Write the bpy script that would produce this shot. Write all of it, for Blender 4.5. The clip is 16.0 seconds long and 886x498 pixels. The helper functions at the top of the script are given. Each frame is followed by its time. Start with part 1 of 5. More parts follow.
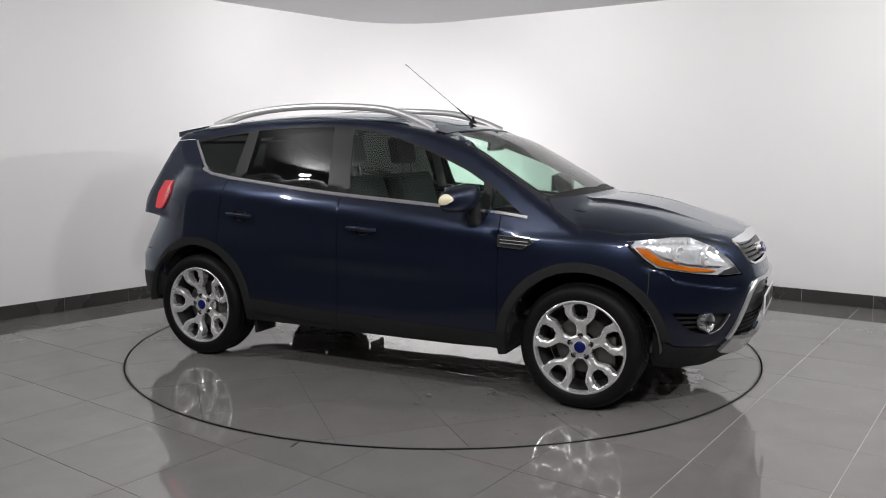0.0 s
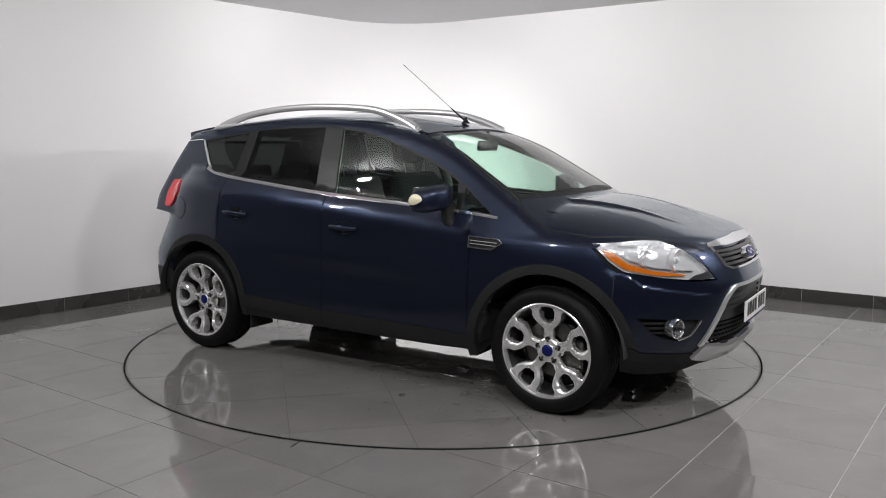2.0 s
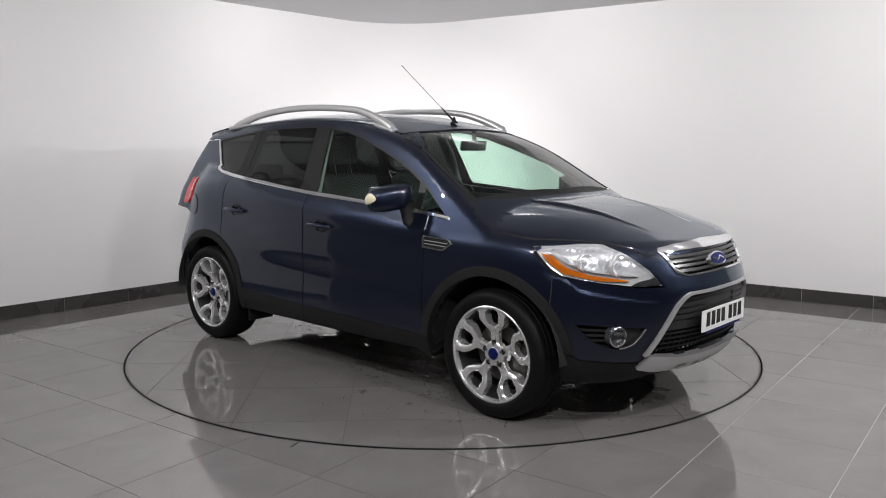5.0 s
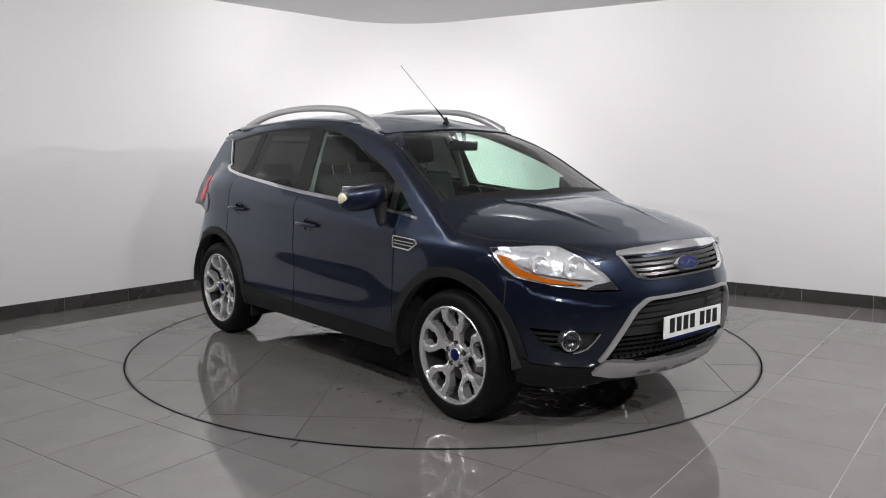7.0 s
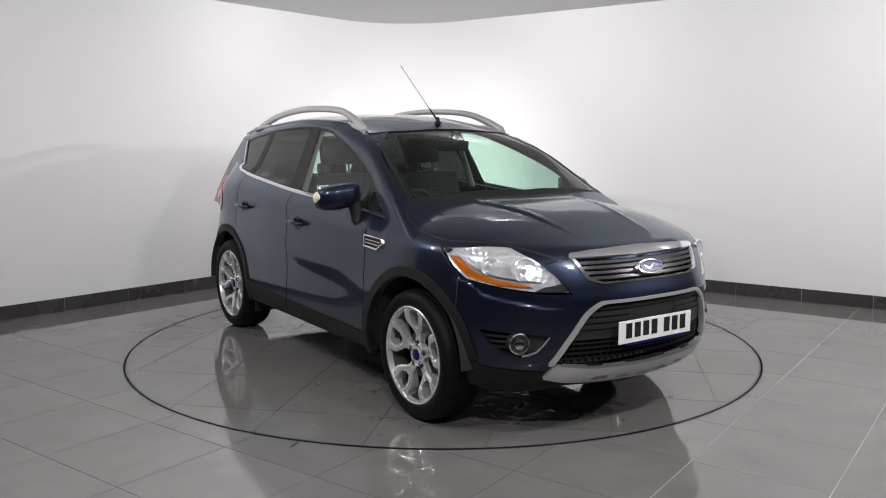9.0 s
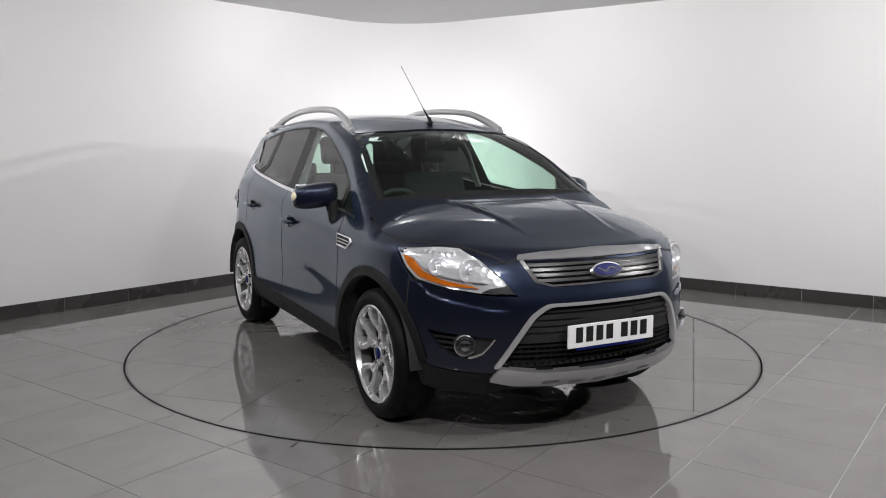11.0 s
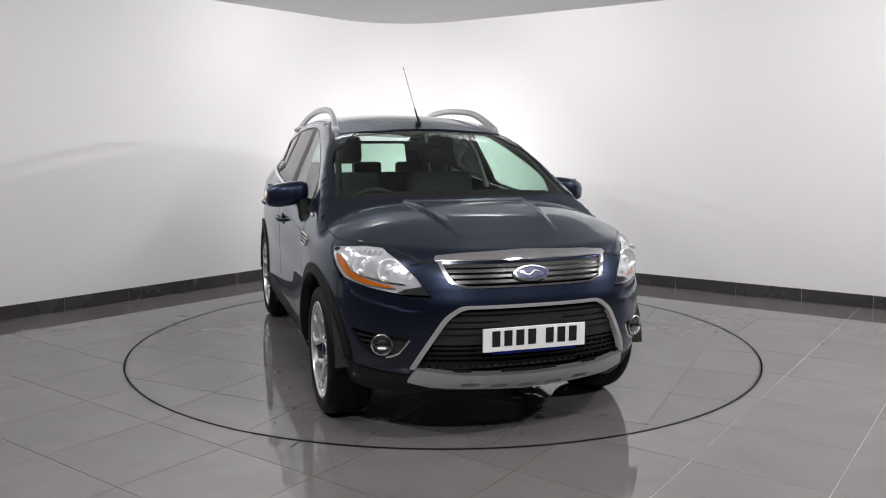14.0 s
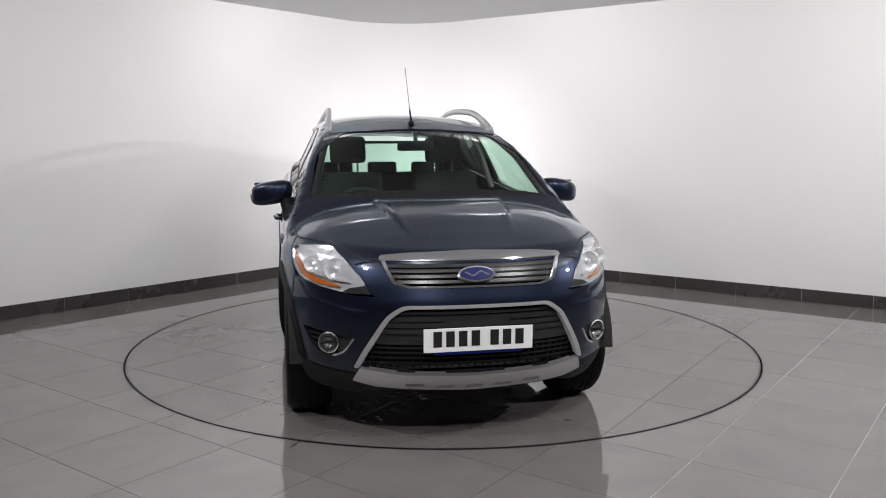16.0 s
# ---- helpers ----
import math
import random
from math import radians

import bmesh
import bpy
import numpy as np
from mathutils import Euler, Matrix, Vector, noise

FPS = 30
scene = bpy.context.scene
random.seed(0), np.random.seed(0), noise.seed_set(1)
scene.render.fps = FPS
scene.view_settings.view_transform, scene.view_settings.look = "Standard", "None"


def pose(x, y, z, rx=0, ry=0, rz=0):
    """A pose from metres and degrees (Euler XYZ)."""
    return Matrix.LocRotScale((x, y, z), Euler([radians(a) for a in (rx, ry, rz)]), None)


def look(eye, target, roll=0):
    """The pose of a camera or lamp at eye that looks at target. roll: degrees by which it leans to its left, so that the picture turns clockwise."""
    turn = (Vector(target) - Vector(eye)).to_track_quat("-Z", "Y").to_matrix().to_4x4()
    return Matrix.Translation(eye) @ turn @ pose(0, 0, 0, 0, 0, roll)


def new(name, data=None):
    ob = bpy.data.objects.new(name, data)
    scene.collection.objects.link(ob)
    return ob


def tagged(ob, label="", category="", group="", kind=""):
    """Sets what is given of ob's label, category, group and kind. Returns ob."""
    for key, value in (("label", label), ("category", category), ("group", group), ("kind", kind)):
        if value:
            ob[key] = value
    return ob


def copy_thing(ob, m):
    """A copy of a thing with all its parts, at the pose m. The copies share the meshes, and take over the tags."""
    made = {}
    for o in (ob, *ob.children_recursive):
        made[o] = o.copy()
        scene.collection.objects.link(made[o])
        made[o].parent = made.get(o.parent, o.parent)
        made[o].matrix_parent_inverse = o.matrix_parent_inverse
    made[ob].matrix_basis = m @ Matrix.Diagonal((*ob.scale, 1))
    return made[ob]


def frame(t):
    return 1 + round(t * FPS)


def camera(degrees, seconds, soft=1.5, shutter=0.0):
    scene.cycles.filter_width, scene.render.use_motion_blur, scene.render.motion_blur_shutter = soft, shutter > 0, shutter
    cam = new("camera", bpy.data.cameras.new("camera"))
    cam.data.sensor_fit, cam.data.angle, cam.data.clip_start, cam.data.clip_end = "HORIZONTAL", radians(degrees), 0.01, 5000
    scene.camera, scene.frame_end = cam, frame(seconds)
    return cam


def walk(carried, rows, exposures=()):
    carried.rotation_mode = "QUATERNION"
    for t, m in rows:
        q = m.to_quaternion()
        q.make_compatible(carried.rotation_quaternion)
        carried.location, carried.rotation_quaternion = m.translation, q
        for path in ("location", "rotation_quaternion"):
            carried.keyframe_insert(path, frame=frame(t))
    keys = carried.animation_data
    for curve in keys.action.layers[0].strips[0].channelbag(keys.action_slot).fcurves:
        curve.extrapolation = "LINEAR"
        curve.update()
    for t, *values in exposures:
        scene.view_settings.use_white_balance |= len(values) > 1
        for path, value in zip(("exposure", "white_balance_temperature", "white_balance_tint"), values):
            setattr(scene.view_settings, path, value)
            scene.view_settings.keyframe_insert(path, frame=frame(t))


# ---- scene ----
from mathutils.geometry import delaunay_2d_cdt

cam = camera(56.84, 16.0, soft=1.0)
EYE = (0.0, -5.992, 1.462)
VIEW = look(EYE, (0.0, -5.992 + 10 * math.cos(radians(7.47)), 1.462 - 10 * math.sin(radians(7.47))))
walk(cam, [(0, VIEW), (16, VIEW)])


def turn_at(t):
    """The turntable's angle in degrees at t seconds."""
    return -25.93 - 3.2307 * t - 0.0033 * t * t


# ---- light ----
world = bpy.data.worlds.new("room_dark")
world.use_nodes = True
world.node_tree.nodes["Background"].inputs[0].default_value = (0.5, 0.5, 0.52, 1)
world.node_tree.nodes["Background"].inputs[1].default_value = 0.02
scene.world = world
scene.view_settings.exposure = 0.12


def area_lamp(name, eye, target, sx, sy, watts, color=(1, 1, 1), spread=180):
    data = bpy.data.lights.new(name, "AREA")
    data.shape, data.size, data.size_y, data.energy, data.color = "RECTANGLE", sx, sy, watts, color
    data.spread = radians(spread)
    ob = new(name, data)
    ob.matrix_world = look(eye, target)
    return ob


WARM = (1.0, 0.985, 0.975)
# small floodlights under the ceiling, round the platform and before the corner; the last row is an added fill for the
# right wall
FLOODS = [((-2.85, -1.38, 2.70), (-0.3, 0.2, 1.0), 26, 0.10, 20), ((4.3, -2.2, 2.40), (-0.6, 0.6, 1.2), 57, 0.2, 0), ((-1.9, -3.7, 2.74), (0.9, 2.6, 1.4), 32, 0.2, 0),
          ((1.9, -3.7, 2.74), (-0.9, 2.6, 1.4), 40, 0.2, 0), ((0.1, -4.9, 2.74), (0, 3.0, 1.4), 46, 0.2, 0), ((-0.95, 1.0, 2.74), (-0.8, 3.4, 1.2), 15, 0.3, 0), ((0.55, 0.9, 2.74), (0.5, 3.2, 1.2), 15, 0.3, 0),
          ((3.4, -0.6, 2.74), (3.2, 1.6, 1.5), 9, 0.3, 0)]
for eye, target, watts, size, roll in FLOODS:
    area_lamp("floodlight", eye, target, size, size * 0.45, watts, WARM).matrix_world = look(eye, target, roll)

# an added, unseen soft-edged spot under the ceiling that brightens the foot of the corner
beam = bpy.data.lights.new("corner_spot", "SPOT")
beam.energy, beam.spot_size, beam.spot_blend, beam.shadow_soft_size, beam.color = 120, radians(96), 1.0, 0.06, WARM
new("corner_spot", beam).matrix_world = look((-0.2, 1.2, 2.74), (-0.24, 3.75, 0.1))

# second added spot: brightens the hidden wall that the floor under the car mirrors
wash = bpy.data.lights.new("wall_wash_spot", "SPOT")
wash.energy, wash.spot_size, wash.spot_blend, wash.shadow_soft_size, wash.color = 330, radians(46), 1.0, 0.06, WARM
new("wall_wash_spot", wash).matrix_world = look((0.1, 1.1, 2.74), (0.05, 3.75, 0.55))

# ---- materials ----


def material(name):
    m = bpy.data.materials.new(name)
    m.use_nodes = True
    return m, m.node_tree, m.node_tree.nodes["Principled BSDF"]


def plain(name, color, rough=0.5, metal=0.0, coat=0.0, vary=0.08, scale=6.0, bump=0.0, bscale=200.0, spec=0.5):
    """A surface with colour and roughness that vary at two scales, and a fine relief."""
    m, nt, b = material(name)
    link = nt.links.new
    tc = nt.nodes.new("ShaderNodeTexCoord")
    n1 = nt.nodes.new("ShaderNodeTexNoise")
    n1.inputs["Scale"].default_value, n1.inputs["Detail"].default_value = scale, 6
    link(tc.outputs["Object"], n1.inputs["Vector"])
    ramp = nt.nodes.new("ShaderNodeMapRange")
    ramp.inputs["To Min"].default_value, ramp.inputs["To Max"].default_value = 1 - vary, 1 + vary
    link(n1.outputs["Fac"], ramp.inputs["Value"])
    mul = nt.nodes.new("ShaderNodeVectorMath")
    mul.operation = "SCALE"
    mul.inputs[0].default_value = color[:3]
    link(ramp.outputs[0], mul.inputs["Scale"])
    link(mul.outputs[0], b.inputs["Base Color"])
    r2 = nt.nodes.new("ShaderNodeMapRange")
    r2.inputs["To Min"].default_value, r2.inputs["To Max"].default_value = rough * 0.85, min(1, rough * 1.15)
    n2 = nt.nodes.new("ShaderNodeTexNoise")
    n2.inputs["Scale"].default_value, n2.inputs["Detail"].default_value = scale * 7, 4
    link(tc.outputs["Object"], n2.inputs["Vector"])
    link(n2.outputs["Fac"], r2.inputs["Value"])
    link(r2.outputs[0], b.inputs["Roughness"])
    b.inputs["Metallic"].default_value = metal
    b.inputs["Coat Weight"].default_value = coat
    b.inputs["Coat Roughness"].default_value = 0.03
    if bump:
        n3 = nt.nodes.new("ShaderNodeTexNoise")
        n3.inputs["Scale"].default_value, n3.inputs["Detail"].default_value = bscale, 3
        link(tc.outputs["Object"], n3.inputs["Vector"])
        bn = nt.nodes.new("ShaderNodeBump")
        bn.inputs["Strength"].default_value, bn.inputs["Distance"].default_value = bump, 0.002
        link(n3.outputs["Fac"], bn.inputs["Height"])
        link(bn.outputs[0], b.inputs["Normal"])
    b.inputs["Specular IOR Level"].default_value = spec
    return m


def tile_material(name, color, rough, spec=0.72):
    """Polished stoneware: each tile a little different, cloudy, faintly scuffed."""
    m, nt, b = material(name)
    link = nt.links.new
    tc, oi = nt.nodes.new("ShaderNodeTexCoord"), nt.nodes.new("ShaderNodeObjectInfo")
    add = nt.nodes.new("ShaderNodeVectorMath")
    add.operation = "ADD"
    far = nt.nodes.new("ShaderNodeMath")
    far.operation = "MULTIPLY"
    far.inputs[1].default_value = 37.0
    link(oi.outputs["Random"], far.inputs[0])
    link(tc.outputs["Object"], add.inputs[0])
    link(far.outputs[0], add.inputs[1])
    n1, n2 = nt.nodes.new("ShaderNodeTexNoise"), nt.nodes.new("ShaderNodeTexNoise")
    n1.inputs["Scale"].default_value, n1.inputs["Detail"].default_value, n1.inputs["Distortion"].default_value = 3.0, 8, 0.6
    n2.inputs["Scale"].default_value, n2.inputs["Detail"].default_value = 60.0, 4
    link(add.outputs[0], n1.inputs["Vector"])
    link(add.outputs[0], n2.inputs["Vector"])
    a, c, d = (nt.nodes.new("ShaderNodeMapRange") for _ in range(3))
    a.inputs["To Min"].default_value, a.inputs["To Max"].default_value = 0.82, 1.18
    c.inputs["To Min"].default_value, c.inputs["To Max"].default_value = 0.95, 1.05
    d.inputs["To Min"].default_value, d.inputs["To Max"].default_value = 0.96, 1.04
    link(n1.outputs["Fac"], a.inputs["Value"])
    link(n2.outputs["Fac"], c.inputs["Value"])
    link(oi.outputs["Random"], d.inputs["Value"])
    p1, p2 = nt.nodes.new("ShaderNodeMath"), nt.nodes.new("ShaderNodeMath")
    p1.operation = p2.operation = "MULTIPLY"
    link(a.outputs[0], p1.inputs[0])
    link(c.outputs[0], p1.inputs[1])
    link(p1.outputs[0], p2.inputs[0])
    link(d.outputs[0], p2.inputs[1])
    mul = nt.nodes.new("ShaderNodeVectorMath")
    mul.operation = "SCALE"
    mul.inputs[0].default_value = color
    link(p2.outputs[0], mul.inputs["Scale"])
    link(mul.outputs[0], b.inputs["Base Color"])
    r = nt.nodes.new("ShaderNodeMapRange")
    r.inputs["To Min"].default_value, r.inputs["To Max"].default_value = rough * 0.7, rough * 1.4
    link(n1.outputs["Fac"], r.inputs["Value"])
    link(r.outputs[0], b.inputs["Roughness"])
    bn = nt.nodes.new("ShaderNodeBump")
    bn.inputs["Strength"].default_value, bn.inputs["Distance"].default_value = 0.02, 0.002
    b.inputs["Specular IOR Level"].default_value = spec
    link(n1.outputs["Fac"], bn.inputs["Height"])
    link(bn.outputs[0], b.inputs["Normal"])
    return m


def paint_material(name, color, edge):
    """Metallic car paint under clear lacquer; the flake turns bluer or greener with the angle of its gloss."""
    m, nt, b = material(name)
    link = nt.links.new
    tc = nt.nodes.new("ShaderNodeTexCoord")
    vor = nt.nodes.new("ShaderNodeTexVoronoi")
    vor.inputs["Scale"].default_value = 1400.0
    link(tc.outputs["Object"], vor.inputs["Vector"])
    mr = nt.nodes.new("ShaderNodeMapRange")
    mr.inputs["To Min"].default_value, mr.inputs["To Max"].default_value = 0.75, 1.25
    link(vor.outputs["Distance"], mr.inputs["Value"])
    mul = nt.nodes.new("ShaderNodeVectorMath")
    mul.operation = "SCALE"
    mul.inputs[0].default_value = color
    link(mr.outputs[0], mul.inputs["Scale"])
    link(mul.outputs[0], b.inputs["Base Color"])
    b.inputs["Metallic"].default_value = 0.72
    b.inputs["Roughness"].default_value = 0.35
    b.inputs["Coat Weight"].default_value = 1.0
    b.inputs["Coat Roughness"].default_value = 0.012
    b.inputs["Coat IOR"].default_value = 1.52
    b.inputs["Specular Tint"].default_value = (*edge, 1)
    return m


def facet_material(name, color):
    """Bright moulded lamp reflector, broken into small facets."""
    m, nt, b = material(name)
    link = nt.links.new
    tc, vo, bn = (nt.nodes.new("ShaderNode" + k) for k in ("TexCoord", "TexVoronoi", "Bump"))
    vo.inputs["Scale"].default_value = 34.0
    link(tc.outputs["Object"], vo.inputs["Vector"])
    bn.inputs["Strength"].default_value, bn.inputs["Distance"].default_value = 0.28, 0.006
    link(vo.outputs["Distance"], bn.inputs["Height"])
    link(bn.outputs[0], b.inputs["Normal"])
    b.inputs["Base Color"].default_value = (*color, 1)
    b.inputs["Metallic"].default_value, b.inputs["Roughness"].default_value = 0.55, 0.16
    return m


def glass_material(name, tint, gloss=1.0):
    m, nt, b = material(name)
    link = nt.links.new
    out = nt.nodes["Material Output"]
    nt.nodes.remove(b)
    tr, gl, mix, lw = (nt.nodes.new("ShaderNode" + k) for k in ("BsdfTransparent", "BsdfGlossy", "MixShader", "LayerWeight"))
    tr.inputs[0].default_value = (*tint, 1)
    gl.inputs["Roughness"].default_value = 0.01
    lw.inputs["Blend"].default_value = 0.5
    po, ma = nt.nodes.new("ShaderNodeMath"), nt.nodes.new("ShaderNodeMath")
    po.operation, ma.operation = "POWER", "MULTIPLY_ADD"
    po.inputs[1].default_value = 5.0
    ma.inputs[1].default_value, ma.inputs[2].default_value = 0.94 * gloss, 0.055 * gloss
    link(lw.outputs["Facing"], po.inputs[0])
    link(po.outputs[0], ma.inputs[0])
    link(ma.outputs[0], mix.inputs[0])
    link(tr.outputs[0], mix.inputs[1])
    link(gl.outputs[0], mix.inputs[2])
    link(mix.outputs[0], out.inputs["Surface"])
    return m


M_WALL = plain("white_wall_paint", (0.80, 0.79, 0.80), 0.75, vary=0.025, scale=0.9, bump=0.12, bscale=90)
# for the added walls out of view, dark to keep the car's reflections dark
M_DARKW = plain("unseen_wall_dark", (0.10, 0.10, 0.104), 0.8, vary=0.1, scale=1.5, bump=0.1, bscale=90)
M_CEIL = plain("white_ceiling_paint", (0.64, 0.64, 0.65), 0.8, vary=0.03, scale=1.2, bump=0.1, bscale=90)
M_TILE = tile_material("grey_floor_tile", (0.186, 0.177, 0.174), 0.045)
M_TILE2 = tile_material("grey_turntable_tile", (0.170, 0.162, 0.159), 0.045)
M_SKIRT = tile_material("dark_skirting_tile", (0.050, 0.047, 0.046), 0.25, 0.5)
M_GROUT = plain("grout", (0.05, 0.047, 0.045), 0.8, vary=0.3, scale=12)
M_GROUTL = plain("light_grout", (0.5, 0.49, 0.48), 0.8, vary=0.3, scale=12)
M_STEEL = plain("black_ring_edge", (0.02, 0.02, 0.022), 0.35, 0.3)
M_PAINT = paint_material("dark_blue_metallic_paint", (0.0104, 0.0138, 0.0318), (0.6, 0.8, 1.0))
M_BLACK = plain("black_textured_plastic", (0.012, 0.012, 0.0125), 0.55, bump=0.25, bscale=900, vary=0.15, scale=9, spec=0.2)
M_GLOSSB = plain("gloss_black", (0.008, 0.008, 0.009), 0.12, coat=0.5)
M_RUBBER = plain("tyre_rubber", (0.0045, 0.0045, 0.0047), 0.55, bump=0.2, bscale=500, vary=0.25, scale=14, spec=0.14)
M_ALLOY = plain("silver_alloy", (0.80, 0.80, 0.81), 0.24, 0.72, coat=0.6, vary=0.05)
# shaded copy of the alloy, darkens the wheel's inside between the spokes
M_ALLOY_SHADE = plain("shaded_wheel_barrel", (0.07, 0.07, 0.072), 0.5, 0.7)
M_SILVER = plain("satin_silver_plastic", (0.60, 0.60, 0.61), 0.31, 0.65, vary=0.05)
M_CHROME = plain("chrome", (0.82, 0.82, 0.84), 0.07, 0.96, vary=0.03)
M_SATB = plain("gloss_black_trim", (0.011, 0.011, 0.012), 0.40, spec=0.2)
M_SLAT = plain("dark_grey_grille_plastic", (0.028, 0.028, 0.030), 0.3, 0.2)
M_REFL = facet_material("faceted_lamp_reflector", (0.92, 0.92, 0.94))
# dark inner parts, and the strips that paint shade into the panel gaps
M_DARKIN = plain("dark_inside_and_gap_shade", (0.014, 0.014, 0.014), 0.9)
M_UNDER = plain("dusty_underbody", (0.13, 0.127, 0.123), 0.7, vary=0.4, scale=8)
M_GLASS = glass_material("green_tinted_glass", (0.64, 0.79, 0.71))
M_PRIV = glass_material("dark_privacy_glass", (0.024, 0.026, 0.026))
M_LENS = glass_material("clear_lamp_lens", (0.93, 0.94, 0.95))
M_FOGL = glass_material("smoky_lamp_lens", (0.55, 0.56, 0.58))
M_RED = plain("red_lamp_lens", (0.55, 0.03, 0.04), 0.12, coat=1.0)
M_AMBER = plain("amber_lamp_lens", (0.62, 0.15, 0.008), 0.2, coat=1.0, vary=0.45, scale=28, bump=0.6, bscale=70)
M_TRIM = plain("dark_grey_interior_trim", (0.035, 0.035, 0.037), 0.7, bump=0.2, bscale=400)
M_CLOTH = plain("charcoal_seat_cloth", (0.028, 0.028, 0.030), 0.95, bump=0.5, bscale=600, vary=0.25, scale=40)
M_LINER = plain("pale_headlining", (0.42, 0.41, 0.39), 0.9)
M_BLUE = plain("deep_blue_enamel", (0.005, 0.010, 0.085), 0.30, spec=0.2)
M_PLATE = plain("white_plate", (0.80, 0.80, 0.80), 0.3, coat=0.4, vary=0.02)
M_INK = plain("black_ink", (0.01, 0.01, 0.01), 0.4)
M_DISC = plain("brake_steel", (0.13, 0.124, 0.118), 0.4, 0.9, vary=0.2, scale=30)
M_WATER = glass_material("water", (0.86, 0.86, 0.86), 1.0)
M_BEAD = glass_material("water_bead", (0.80, 0.81, 0.82), 1.0)

# ---- mesh tools ----


def mesh_ob(name, verts, faces, mat, parent=None, label="", smooth=False, normals=None):
    me = bpy.data.meshes.new(name)
    me.from_pydata([tuple(map(float, v)) for v in verts], [], [tuple(int(i) for i in f) for f in faces])
    me.materials.append(mat)
    me.polygons.foreach_set("use_smooth", [smooth] * len(me.polygons))
    if normals is not None:
        me.normals_split_custom_set_from_vertices([tuple(map(float, n)) for n in normals])
    me.update()
    ob = new(name, me)
    if parent is not None:
        ob.parent = parent
    if label:
        ob["label"] = label
    return ob


def part(name, bm, mat, parent=None, label="", smooth=False, recalc=True):
    if recalc:
        bmesh.ops.recalc_face_normals(bm, faces=bm.faces)
    me = bpy.data.meshes.new(name)
    bm.to_mesh(me)
    bm.free()
    me.materials.append(mat)
    if smooth:
        me.polygons.foreach_set("use_smooth", [True] * len(me.polygons))
        me.set_sharp_from_angle(angle=radians(38))
    ob = new(name, me)
    if parent is not None:
        ob.parent = parent
    if label:
        ob["label"] = label
    return ob


def box_bm(sx, sy, sz, m=None, bevel=0.0, seg=2):
    bm = bmesh.new()
    bmesh.ops.create_cube(bm, size=1, matrix=(m or Matrix()) @ Matrix.Diagonal((sx, sy, sz, 1)))
    if bevel:
        bmesh.ops.bevel(bm, geom=bm.edges[:], offset=bevel, segments=seg, profile=0.6, affect="EDGES")
    return bm


def join_bm(a, b):
    me = bpy.data.meshes.new("tmp")
    b.to_mesh(me)
    b.free()
    a.from_mesh(me)
    bpy.data.meshes.remove(me)
    return a


def lathe(profile, n, axis="y"):
    """Turns (radius, height) points round an axis; returns a bmesh."""
    bm = bmesh.new()
    rings = []
    for r, h in profile:
        ring = []
        for i in range(n):
            a = 2 * math.pi * i / n
            c, s = r * math.cos(a), r * math.sin(a)
            ring.append(bm.verts.new((c, h, s) if axis == "y" else (c, s, h) if axis == "z" else (h, c, s)))
        rings.append(ring)
    for p, q in zip(rings, rings[1:]):
        for i in range(n):
            bm.faces.new((p[i], p[(i + 1) % n], q[(i + 1) % n], q[i]))
    return bm


def tube(points, radius, n=8, closed=False, flat=1.0):
    """A round or flattened bar along points; radius may be a list."""
    bm = bmesh.new()
    pts = [Vector([float(c) for c in p]) for p in points]
    rings = []
    k = len(pts)
    for i, p in enumerate(pts):
        a = pts[(i - 1) % k] if closed or i else pts[0]
        b = pts[(i + 1) % k] if closed or i < k - 1 else pts[-1]
        d = (b - a).normalized()
        up = Vector((0, 0, 1)) if abs(d.z) < 0.95 else Vector((1, 0, 0))
        sx = d.cross(up).normalized()
        sy = sx.cross(d).normalized()
        r = float(radius[i] if isinstance(radius, (list, tuple)) else radius)
        rings.append([bm.verts.new(p + r * (math.cos(2 * math.pi * j / n) * sx + flat * math.sin(2 * math.pi * j / n) * sy)) for j in range(n)])
    for i in range(k if closed else k - 1):
        p, q = rings[i], rings[(i + 1) % k]
        for j in range(n):
            bm.faces.new((p[j], p[(j + 1) % n], q[(j + 1) % n], q[j]))
    if not closed:
        bm.faces.new(rings[0])
        bm.faces.new(rings[-1][::-1])
    return bm


def spline(knots, x):
    """A smooth curve through (x, y) knots (monotone in x)."""
    kx, ky = np.array([k[0] for k in knots], float), np.array([k[1] for k in knots], float)
    x = np.clip(np.asarray(x, float), kx[0], kx[-1])
    d = np.diff(ky) / np.diff(kx)
    m = np.empty_like(ky)
    m[0], m[-1] = d[0], d[-1]
    m[1:-1] = np.where(d[:-1] * d[1:] > 0, 2 * d[:-1] * d[1:] / np.where(d[:-1] + d[1:] == 0, 1, d[:-1] + d[1:]), 0)
    i = np.clip(np.searchsorted(kx, x) - 1, 0, len(kx) - 2)
    h = kx[i + 1] - kx[i]
    u = (x - kx[i]) / h
    return ky[i] * (1 + 2 * u) * (1 - u) ** 2 + m[i] * h * u * (1 - u) ** 2 + ky[i + 1] * u * u * (3 - 2 * u) + m[i + 1] * h * u * u * (u - 1)


